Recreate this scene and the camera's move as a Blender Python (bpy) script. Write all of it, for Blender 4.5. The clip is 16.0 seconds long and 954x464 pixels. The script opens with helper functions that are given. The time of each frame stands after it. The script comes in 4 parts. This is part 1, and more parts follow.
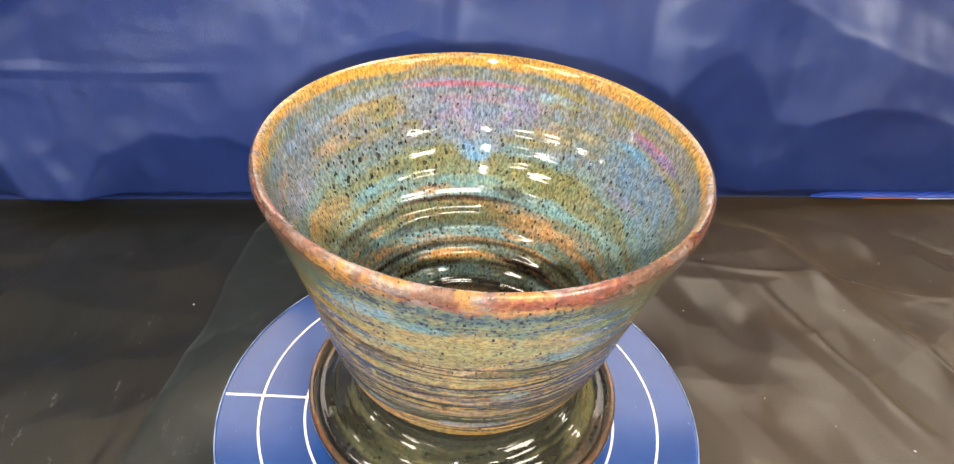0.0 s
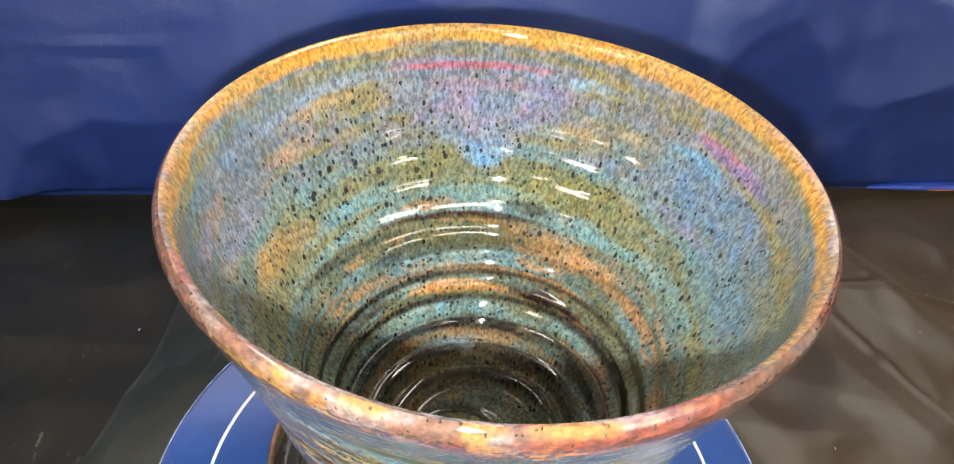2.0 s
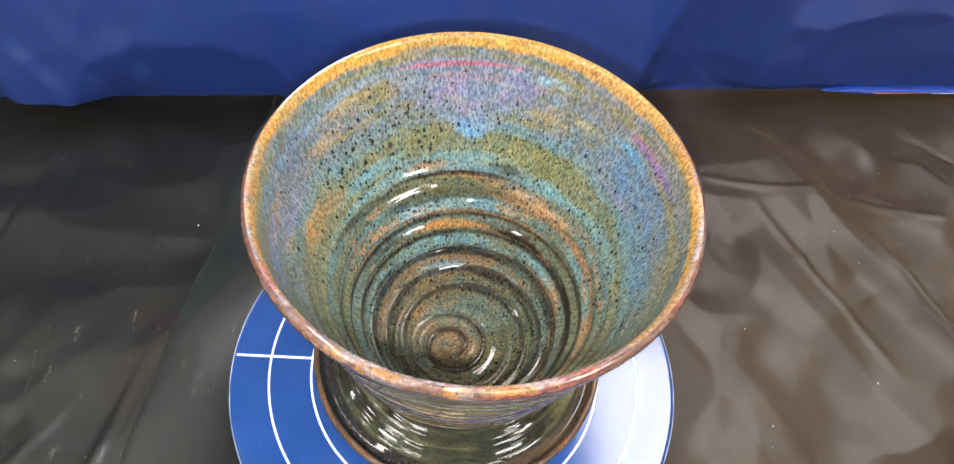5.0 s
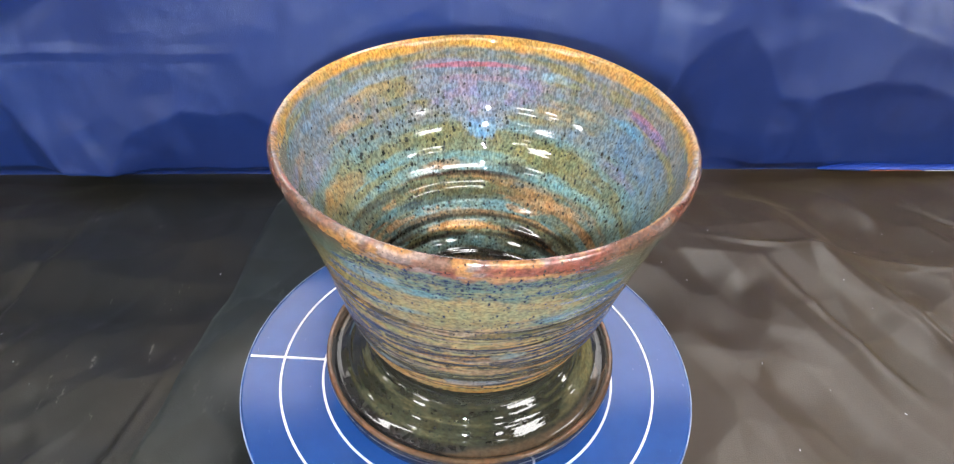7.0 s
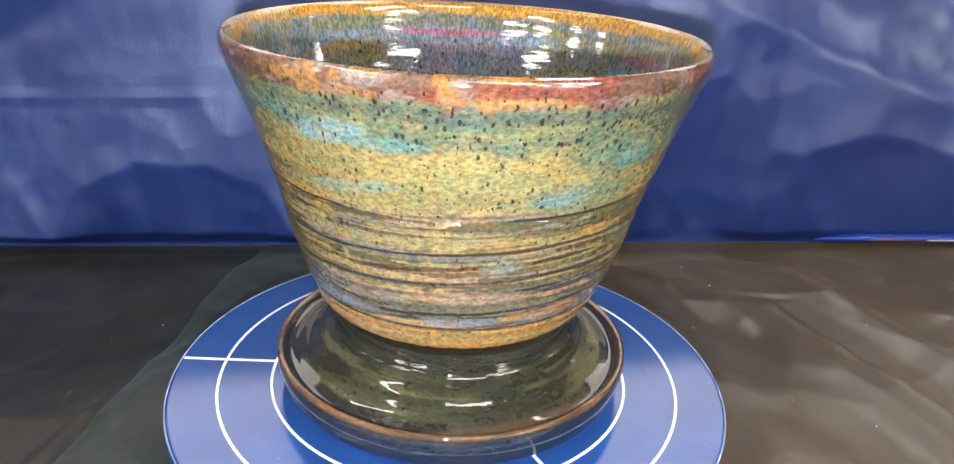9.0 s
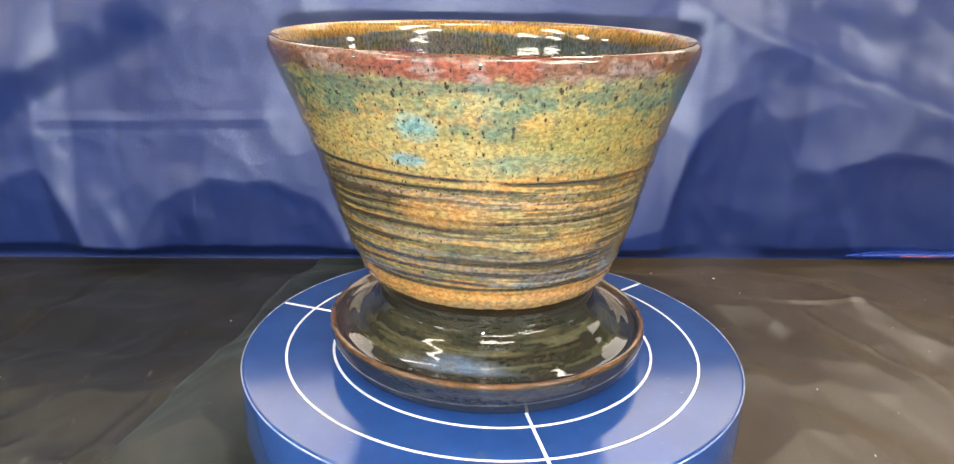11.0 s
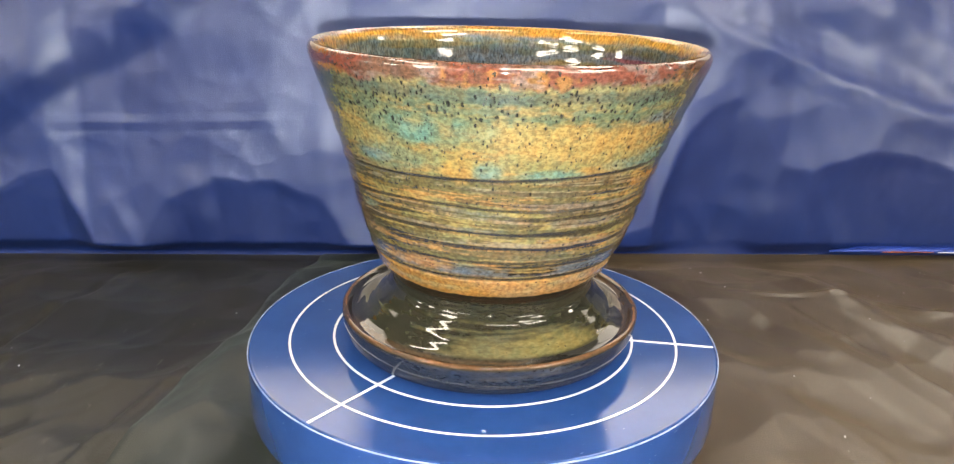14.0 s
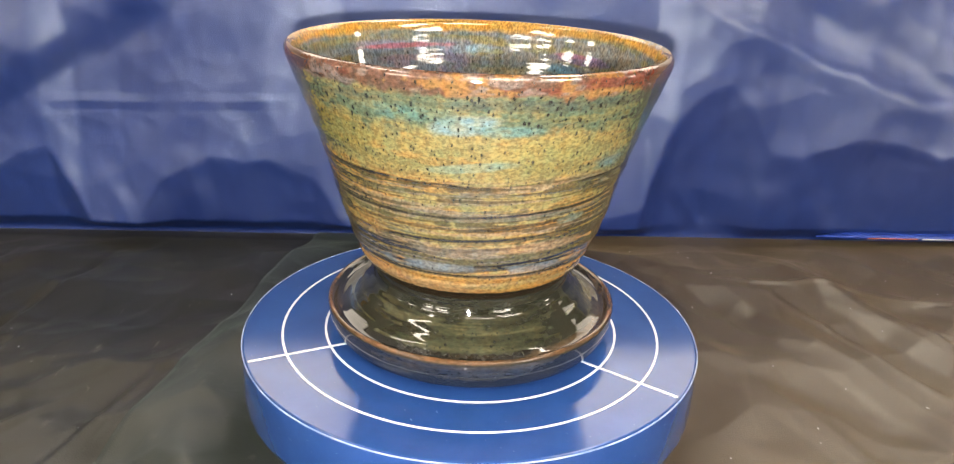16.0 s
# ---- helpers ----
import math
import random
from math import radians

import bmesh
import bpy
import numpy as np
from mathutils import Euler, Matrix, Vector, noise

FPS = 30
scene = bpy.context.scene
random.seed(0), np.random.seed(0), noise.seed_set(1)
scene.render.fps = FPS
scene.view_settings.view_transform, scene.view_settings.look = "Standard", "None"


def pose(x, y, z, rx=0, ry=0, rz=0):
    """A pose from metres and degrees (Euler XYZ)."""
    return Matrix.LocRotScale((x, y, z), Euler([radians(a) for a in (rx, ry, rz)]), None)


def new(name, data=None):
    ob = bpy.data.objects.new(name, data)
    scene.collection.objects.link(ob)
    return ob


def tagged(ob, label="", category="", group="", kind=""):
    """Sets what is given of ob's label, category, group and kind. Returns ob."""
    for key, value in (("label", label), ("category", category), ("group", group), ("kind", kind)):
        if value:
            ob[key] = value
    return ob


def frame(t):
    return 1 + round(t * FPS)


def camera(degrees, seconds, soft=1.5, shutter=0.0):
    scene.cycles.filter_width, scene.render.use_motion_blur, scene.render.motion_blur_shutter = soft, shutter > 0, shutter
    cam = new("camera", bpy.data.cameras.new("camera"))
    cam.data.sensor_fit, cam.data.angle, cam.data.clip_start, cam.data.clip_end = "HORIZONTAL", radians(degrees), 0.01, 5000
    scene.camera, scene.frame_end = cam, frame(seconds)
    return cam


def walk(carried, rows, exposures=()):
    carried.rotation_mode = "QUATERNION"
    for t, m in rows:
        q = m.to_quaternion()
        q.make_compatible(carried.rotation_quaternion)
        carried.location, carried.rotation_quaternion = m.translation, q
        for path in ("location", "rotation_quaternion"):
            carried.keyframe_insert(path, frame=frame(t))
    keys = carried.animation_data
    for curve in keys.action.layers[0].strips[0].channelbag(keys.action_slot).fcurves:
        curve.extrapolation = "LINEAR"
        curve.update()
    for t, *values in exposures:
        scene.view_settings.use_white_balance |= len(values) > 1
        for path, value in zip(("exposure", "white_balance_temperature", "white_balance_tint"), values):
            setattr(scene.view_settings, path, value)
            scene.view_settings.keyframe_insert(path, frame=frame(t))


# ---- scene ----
cam = camera(63.50, 16.0, soft=1.2)
# seconds, eye in metres, yaw, pitch and roll in degrees
PATH = [(0, -0.0274, -0.2163, 0.2541, -7.62, -36.67, 4.33),
        (0.5, -0.0293, -0.1951, 0.2415, -7.61, -36.14, 4.29),
        (1, -0.0292, -0.1740, 0.2337, -7.89, -36.99, 4.43),
        (1.5, -0.0259, -0.1529, 0.2266, -8.03, -38.27, 4.55),
        (2, -0.0226, -0.1416, 0.2238, -8.11, -39.24, 4.55),
        (2.5, -0.0232, -0.1506, 0.2417, -8.37, -43.75, 4.93),
        (3, -0.0247, -0.1526, 0.2701, -9.43, -47.69, 6.51),
        (3.5, -0.0243, -0.1547, 0.3004, -10.86, -50.80, 7.53),
        (4, -0.0234, -0.1522, 0.3197, -10.82, -53.91, 7.60),
        (6.5, -0.0205, -0.2063, 0.3033, -6.47, -46.03, 3.70),
        (7, -0.0212, -0.2326, 0.2668, -5.47, -38.85, 2.88),
        (7.5, -0.0191, -0.2400, 0.2372, -6.83, -33.95, 3.66),
        (8, -0.0223, -0.2406, 0.2088, -7.38, -28.87, 4.24),
        (8.5, -0.0211, -0.2439, 0.1771, -7.94, -24.82, 3.90),
        (9, -0.0211, -0.2451, 0.1599, -6.76, -22.98, 2.71),
        (9.5, -0.0213, -0.2595, 0.1497, -5.16, -20.42, 2.46),
        (12, -0.0241, -0.2956, 0.1457, -2.68, -18.91, 1.14),
        (12.5, -0.0219, -0.3021, 0.1454, -2.72, -18.85, 1.04),
        (13, -0.0189, -0.3047, 0.1476, -2.80, -18.65, 0.91),
        (13.5, -0.0193, -0.3053, 0.1479, -3.14, -18.71, 1.26),
        (14, -0.0194, -0.3070, 0.1502, -2.94, -18.95, 1.36),
        (14.5, -0.0215, -0.3097, 0.1526, -3.02, -19.35, 1.65),
        (15, -0.0194, -0.3129, 0.1593, -3.06, -20.10, 1.89),
        (15.5, -0.0192, -0.3115, 0.1628, -3.50, -21.15, 2.15),
        (16, -0.0166, -0.3090, 0.1675, -3.30, -21.88, 2.29)]
# seconds, stops, white balance
EXPOSURES = [(0, 0.16, 7050, 10), (1, -0.08, 6900, 10), (2, -0.44, 6650, 10), (3, -0.18, 6450, 10), (4, 0.10, 6300, 11), (6.5, 0.08, 6000, 10), (7.5, 0.06, 6050, 10),
             (8, 0.00, 6100, 10), (9, -0.08, 6300, 10), (9.7, -0.03, 6400, 10), (12, 0.20, 7150, 9), (16, 0.22, 7200, 9)]
LINE_ANGLE = 174.4
LAMP_GLOW = 19.0
TORCH_GLOW = 14000.0
TORCH = (-0.006, -0.019)
# unseen ceiling lights: most placed from glints, some added to brighten the backdrop
LAMPS = [(-4.0, -3.3, 0, 1.2, 0.5), (3.4, -3.9, 0, 1.2, 0.5), (-2.5, -2.0, 0, 1.2, 0.5), (0.3, -1.4, 0, 1.0, 0.30),
         (1.75, -1.5, 0, 1.2, 0.5), (-1.0, -0.1, 90, 1.2, 0.12), (0.64, 0.55, 90, 0.6, 0.36),
         (-2.4, -3.6, 0, 1.2, 0.5), (1.9, -2.6, 0, 1.2, 0.5), (-4.8, -1.6, 0, 1.2, 0.5), (-6.2, -0.2, 0, 1.2, 0.5), (5.9, 0.2, 0, 1.2, 0.5)]
ADDED_PANEL_GLOW = 3.6
BACK_TOP = 0.15

def cam_pose(x, y, z, yaw, pitch, roll):
    return pose(x, y, z, 90 + pitch, 0, yaw) @ pose(0, 0, 0, 0, 0, roll)


ROWS = [(t, cam_pose(*row)) for t, *row in PATH]
walk(cam, ROWS, EXPOSURES)

# ---- sizes ----
TABLE_Z = -0.0499          # the turntable's top lies at z = 0
WALL_Y = 0.2334            # the backdrop's mean plane
FLOOR_Z = TABLE_Z - 0.75
CEIL_Z = FLOOR_Z + 2.45
PLATE_R = 0.1
SPIN = [(0, 0), (4, 0), (8, 0), (9.3, 0), (9.45, 0), (9.6, 2.5), (9.8, 12), (10, 28), (10.5, 66), (11, 104), (11.5, 140), (11.8, 160.8),
        (12, 174.5), (12.5, 207), (13, 238.5), (13.5, 267), (14, 294.7), (14.5, 320.5), (15, 344.8), (15.5, 366.9), (16, 387.9)]

world = bpy.data.worlds.new("world")
scene.world = world
world.use_nodes = True
world.node_tree.nodes["Background"].inputs[0].default_value = (0.5, 0.6, 0.8, 1)
world.node_tree.nodes["Background"].inputs[1].default_value = 0.02


# ---- noise on arrays ----
def lattice(a, b, seed):
    h = (a * 374761393 + b * 668265263 + seed * 974711 + 12345) & 0xFFFFFFFF
    h = ((h ^ (h >> 13)) * 1274126177) & 0xFFFFFFFF
    h = ((h ^ (h >> 15)) * 2246822519) & 0xFFFFFFFF
    return ((h ^ (h >> 16)) & 0xFFFFFF) / float(0xFFFFFF)


def value_noise(u, v, seed=0, wrap=0):
    """Smooth noise from 0 to 1; wrap: the period of u in cells."""
    u, v = np.asarray(u, float), np.asarray(v, float)
    i, j = np.floor(u).astype(np.int64), np.floor(v).astype(np.int64)
    f, g = u - i, v - j
    f, g = f * f * (3 - 2 * f), g * g * (3 - 2 * g)
    i1 = i + 1
    if wrap:
        i, i1 = i % wrap, i1 % wrap
    a = lattice(i, j, seed) * (1 - f) + lattice(i1, j, seed) * f
    b = lattice(i, j + 1, seed) * (1 - f) + lattice(i1, j + 1, seed) * f
    return a * (1 - g) + b * g


def layered(u, v, seed=0, wrap=0, octaves=4):
    total, weight, amount = 0, 0, 1.0
    for k in range(octaves):
        total = total + amount * value_noise(u * 2**k, v * 2**k, seed + 17 * k, wrap * 2**k)
        weight += amount
        amount *= 0.55
    return total / weight


def smooth(x, lo, hi):
    t = np.clip((x - lo) / (hi - lo), 0, 1)
    return t * t * (3 - 2 * t)


# ---- materials ----
def material(name, color=(0.5, 0.5, 0.5), rough=0.5, metal=0.0, ior=1.5, spec=0.5):
    m = bpy.data.materials.new(name)
    m.use_nodes = True
    s = m.node_tree.nodes["Principled BSDF"]
    s.inputs["Base Color"].default_value = (*color, 1)
    s.inputs["Roughness"].default_value = rough
    s.inputs["Metallic"].default_value = metal
    s.inputs["IOR"].default_value = ior
    s.inputs["Specular IOR Level"].default_value = spec
    return m


def node(m, kind, **values):
    n = m.node_tree.nodes.new(kind)
    for key, value in values.items():
        n.inputs[key].default_value = value
    return n


def join(m, a, b):
    m.node_tree.links.new(a, b)


def math_node(m, op, a, b=None, clamp=False):
    n = m.node_tree.nodes.new("ShaderNodeMath")
    n.operation, n.use_clamp = op, clamp
    for k, v in enumerate((a, b)):
        if v is None:
            continue
        if isinstance(v, (int, float)):
            n.inputs[k].default_value = v
        else:
            join(m, v, n.inputs[k])
    return n.outputs[0]


def ramp(m, source, lo, hi):
    n = m.node_tree.nodes.new("ShaderNodeMapRange")
    n.interpolation_type = "SMOOTHSTEP"
    n.inputs["From Min"].default_value, n.inputs["From Max"].default_value = lo, hi
    join(m, source, n.inputs["Value"])
    return n.outputs[0]


def blend(m, factor, a, b, mode="MIX"):
    n = m.node_tree.nodes.new("ShaderNodeMix")
    n.data_type, n.blend_type = "RGBA", mode
    for socket, v in ((n.inputs["Factor"], factor), (n.inputs[6], a), (n.inputs[7], b)):
        if isinstance(v, (int, float)):
            socket.default_value = v
        elif isinstance(v, tuple):
            socket.default_value = (*v, 1)
        else:
            join(m, v, socket)
    return n.outputs[2]


def coords(m, scale=(1, 1, 1)):
    tc = m.node_tree.nodes.new("ShaderNodeTexCoord")
    mp = m.node_tree.nodes.new("ShaderNodeMapping")
    mp.inputs["Scale"].default_value = scale
    join(m, tc.outputs["Object"], mp.inputs["Vector"])
    return mp.outputs[0]


def noise_tex(m, vector, scale, detail=3.0, rough=0.55):
    n = node(m, "ShaderNodeTexNoise", Scale=scale, Detail=detail, Roughness=rough)
    join(m, vector, n.inputs["Vector"])
    return n.outputs["Fac"]


def bump(m, height, strength, distance):
    n = node(m, "ShaderNodeBump", Strength=strength, Distance=distance)
    join(m, height, n.inputs["Height"])
    join(m, n.outputs[0], m.node_tree.nodes["Principled BSDF"].inputs["Normal"])


def glaze_material(name, grain, dash, fine, contrast, tint, ior, uneven, specks):
    """Glossy stoneware glaze: painted layout from the mesh, with dark flecks and fine running streaks."""
    m = material(name, rough=0.045, ior=ior)
    s = m.node_tree.nodes["Principled BSDF"]
    layout = m.node_tree.nodes.new("ShaderNodeVertexColor")
    layout.layer_name = "glaze"
    fleck = m.node_tree.nodes.new("ShaderNodeAttribute")
    fleck.attribute_name = "fleck"
    streak = noise_tex(m, coords(m, (1, 1, grain)), fine, 3.0, 0.65)
    drift = noise_tex(m, coords(m, (1, 1, 0.8)), 200, 3.0, 0.6)
    c = blend(m, ramp(m, streak, 0.33, 0.7), (1 - contrast,) * 3, (1 + 0.8 * contrast,) * 3)
    c = blend(m, 1.0, layout.outputs["Color"], c, "MULTIPLY")
    warm = blend(m, ramp(m, drift, 0.3, 0.7), (1 - tint, 1.0, 1 + tint), (1 + tint, 1.0, 1 - tint))
    c = blend(m, 1.0, c, warm, "MULTIPLY")
    # flecks: ragged dark specks, few large ones and more small ones
    wobble = node(m, "ShaderNodeTexNoise", Scale=1500.0, Detail=1.0)
    join(m, coords(m), wobble.inputs["Vector"])
    for scale, share, grown in specks:
        place = m.node_tree.nodes.new("ShaderNodeVectorMath")
        place.operation = "MULTIPLY_ADD"
        join(m, wobble.outputs["Color"], place.inputs[0])
        place.inputs[1].default_value = (0.0007, 0.0007, 0.0007)
        join(m, coords(m, (1, 1, dash)), place.inputs[2])
        cells = node(m, "ShaderNodeTexVoronoi", Scale=scale)
        join(m, place.outputs[0], cells.inputs["Vector"])
        chance = m.node_tree.nodes.new("ShaderNodeSeparateColor")
        join(m, cells.outputs["Color"], chance.inputs[0])
        size = math_node(m, "MULTIPLY", math_node(m, "POWER", ramp(m, chance.outputs[0], share, 1.0), 1.2), fleck.outputs["Fac"])
        edge = math_node(m, "SUBTRACT", math_node(m, "MULTIPLY", size, grown), cells.outputs["Distance"])
        c = blend(m, math_node(m, "MULTIPLY", ramp(m, edge, -0.03, 0.06), 0.9), c, (0.012, 0.016, 0.015))
    join(m, c, s.inputs["Base Color"])
    ripple = math_node(m, "ADD", noise_tex(m, coords(m, (1, 1, 5)), 110, 2.0), math_node(m, "MULTIPLY", noise_tex(m, coords(m), 380, 2.0), 0.06))
    bump(m, ripple, uneven, 0.0014)
    return m


def satin_material(name, color, dark, rough, spec, sheen=0.0, tint=(1, 1, 1), scuffs=0.0, ior=1.5):
    """Thin woven nylon satin."""
    m = material(name, color, rough, spec=spec, ior=ior)
    s = m.node_tree.nodes["Principled BSDF"]
    big = noise_tex(m, coords(m), 9, 4.0)
    c = blend(m, ramp(m, big, 0.3, 0.7), dark, color)
    s.inputs["Sheen Weight"].default_value = sheen
    s.inputs["Sheen Roughness"].default_value = 0.5
    s.inputs["Sheen Tint"].default_value = (*tint, 1)
    if scuffs:
        cover = ramp(m, noise_tex(m, coords(m), 7, 2.0), 0.44, 0.56)
        mark = ramp(m, noise_tex(m, coords(m, (1, 0.35, 1)), 150, 5.0, 0.7), 0.61, 0.69)
        c = blend(m, math_node(m, "MULTIPLY", math_node(m, "MULTIPLY", cover, mark), scuffs), c, (0.22, 0.21, 0.18))
    join(m, c, s.inputs["Base Color"])
    weave = noise_tex(m, coords(m), 1500, 2.0)
    r = math_node(m, "ADD", math_node(m, "MULTIPLY", weave, 0.12), rough - 0.06)
    join(m, r, s.inputs["Roughness"])
    fine = math_node(m, "ADD", weave, math_node(m, "MULTIPLY", noise_tex(m, coords(m), 60, 3.0), 1.2))
    bump(m, fine, 0.25, 0.0006)
    return m


def plate_material():
    m = material("blue_gloss_paint", (0.017, 0.062, 0.23), 0.15, ior=1.55)
    s = m.node_tree.nodes["Principled BSDF"]
    c = blend(m, ramp(m, noise_tex(m, coords(m), 40, 4.0), 0.35, 0.7), (0.012, 0.044, 0.165), (0.015, 0.053, 0.190))
    scuff = ramp(m, noise_tex(m, coords(m, (1, 0.25, 1)), 700, 4.0, 0.7), 0.66, 0.74)
    c = blend(m, math_node(m, "MULTIPLY", scuff, 0.35), c, (0.2, 0.3, 0.55))
    join(m, c, s.inputs["Base Color"])
    r = math_node(m, "ADD", math_node(m, "MULTIPLY", noise_tex(m, coords(m), 90, 4.0), 0.06), 0.10)
    join(m, r, s.inputs["Roughness"])
    bump(m, noise_tex(m, coords(m), 30, 2.0), 0.05, 0.002)
    return m


def mottled(name, a, b, scale, rough):
    m = material(name, a, rough)
    c = blend(m, ramp(m, noise_tex(m, coords(m), scale, 4.0), 0.3, 0.7), a, b)
    join(m, c, m.node_tree.nodes["Principled BSDF"].inputs["Base Color"])
    bump(m, noise_tex(m, coords(m), scale * 12, 3.0), 0.15, 0.002)
    return m


def glow(name, color, strength):
    m = material(name, (0.8, 0.8, 0.8), 0.5)
    s = m.node_tree.nodes["Principled BSDF"]
    s.inputs["Emission Color"].default_value = (*color, 1)
    s.inputs["Emission Strength"].default_value = strength
    return m


GLAZE_INSIDE = glaze_material("running_glaze", 0.42, 0.62, 1000, 0.46, 0.15, 1.7, 0.035, ((420.0, 0.26, 0.27), (760.0, 0.36, 0.31)))
GLAZE_OUTSIDE = glaze_material("banded_glaze", 1.4, 0.5, 600, 0.36, 0.12, 1.9, 0.11, ((600.0, 0.34, 0.27), (1000.0, 0.46, 0.32)))
GLAZE_FOOT = glaze_material("dark_glaze", 3.0, 0.7, 400, 0.24, 0.10, 1.55, 0.04, ((520.0, 0.40, 0.28), (900.0, 0.55, 0.32)))
BACKDROP = satin_material("blue_satin", (0.006, 0.027, 0.160), (0.0045, 0.020, 0.130), 0.43, 1.0, ior=1.60)
BACKDROP.node_tree.nodes["Principled BSDF"].inputs["Specular Tint"].default_value = (0.80, 0.88, 1.0, 1)
BLACK_SATIN = satin_material("black_satin", (0.0135, 0.0110, 0.0066), (0.0062, 0.0074, 0.0062), 0.40, 0.5, 0.03, (0.9, 0.85, 0.65), 0.45)
GREEN_SATIN = satin_material("grey_green_satin", (0.0132, 0.0148, 0.0118), (0.0088, 0.0104, 0.0082), 0.40, 0.55, 0.08, (0.8, 1.0, 0.85), 0.15)
SHEEN_SATIN = satin_material("taupe_sheen_satin", (0.034, 0.0200, 0.0090), (0.023, 0.0138, 0.0064), 0.38, 0.6, 0.12, (1.0, 0.77, 0.42), 0.0)
PLATE = plate_material()
WHITE_LINE = mottled("white_line", (0.66, 0.66, 0.69), (0.52, 0.54, 0.62), 300, 0.45)
EDGE_HIGHLIGHT = mottled("painted_highlight", (0.36, 0.42, 0.56), (0.14, 0.22, 0.42), 120, 0.35)
DARK_METAL = mottled("dark_metal", (0.03, 0.03, 0.035), (0.05, 0.05, 0.05), 60, 0.4)
WALL_PAINT = mottled("pale_wall_paint", (0.57, 0.59, 0.60), (0.52, 0.54, 0.55), 3, 0.8)
CEILING_PAINT = mottled("white_ceiling_paint", (0.75, 0.74, 0.72), (0.70, 0.69, 0.67), 3, 0.85)
FLOOR_WOOD = mottled("brown_floor", (0.20, 0.13, 0.08), (0.15, 0.10, 0.06), 6, 0.5)
TABLE_WOOD = mottled("table_wood", (0.28, 0.18, 0.10), (0.22, 0.14, 0.08), 15, 0.5)
YELLOW = mottled("yellow_patch", (0.75, 0.38, 0.03), (0.6, 0.28, 0.02), 90, 0.5)
ORANGE = mottled("orange_thread", (0.75, 0.22, 0.03), (0.6, 0.16, 0.03), 400, 0.7)
BLUE_HEM = satin_material("blue_hem", (0.018, 0.055, 0.34), (0.012, 0.042, 0.27), 0.45, 0.5)
BLACK_PLASTIC = material("black_plastic", (0.02, 0.02, 0.022), 0.35)
TUBE = glow("lamp_diffuser", (1.0, 0.94, 0.86), LAMP_GLOW)
ADDED_PANEL = glow("added_glow_panel", (1.0, 0.92, 0.84), ADDED_PANEL_GLOW)
LED = glow("torch_led", (0.98, 0.98, 1.0), TORCH_GLOW)


# ---- mesh helpers ----
def part(name, bm, mat, parent=None, label="", shade=True):
    me = bpy.data.meshes.new(name)
    bm.to_mesh(me)
    bm.free()
    me.materials.append(mat)
    if shade:
        me.shade_smooth()
    ob = new(name, me)
    ob.parent = parent
    return tagged(ob, label) if label else ob


def box(size, at=(0, 0, 0), bevel=0.0):
    bm = bmesh.new()
    bmesh.ops.create_cube(bm, size=1, matrix=Matrix.Translation(at) @ Matrix.Diagonal((*size, 1)))
    if bevel:
        bmesh.ops.bevel(bm, geom=bm.edges[:], offset=bevel, segments=2, profile=0.7, affect="EDGES")
    return bm


def lathe(profile, steps=128, closed=False):
    """A turned body from (radius, height) pairs."""
    bm = bmesh.new()
    rings = []
    for r, z in profile:
        rings.append([bm.verts.new((r * math.cos(a), r * math.sin(a), z)) for a in (2 * math.pi * k / steps for k in range(steps))])
    pairs = list(zip(rings, rings[1:])) + ([(rings[-1], rings[0])] if closed else [])
    for lower, upper in pairs:
        for k in range(steps):
            bm.faces.new((lower[k], lower[(k + 1) % steps], upper[(k + 1) % steps], upper[k]))
    return bm


def grid_mesh(name, points, mat, parent=None, wrap=False):
    """A sheet from an array of rows of points."""
    n, k, _ = points.shape
    me = bpy.data.meshes.new(name)
    idx = np.arange(n * k).reshape(n, k)
    if wrap:
        a, b = idx[:-1], np.roll(idx, -1, 1)[:-1]
        c, d = np.roll(idx, -1, 1)[1:], idx[1:]
    else:
        a, b, c, d = idx[:-1, :-1], idx[:-1, 1:], idx[1:, 1:], idx[1:, :-1]
    faces = np.stack([a, b, c, d], -1).reshape(-1, 4)
    me.vertices.add(n * k)
    me.vertices.foreach_set("co", points.reshape(-1))
    me.loops.add(faces.size)
    me.loops.foreach_set("vertex_index", faces.reshape(-1))
    me.polygons.add(len(faces))
    me.polygons.foreach_set("loop_start", np.arange(0, faces.size, 4))
    me.update(calc_edges=True)
    me.validate()
    me.shade_smooth()
    me.materials.append(mat)
    ob = new(name, me)
    ob.parent = parent
    return ob


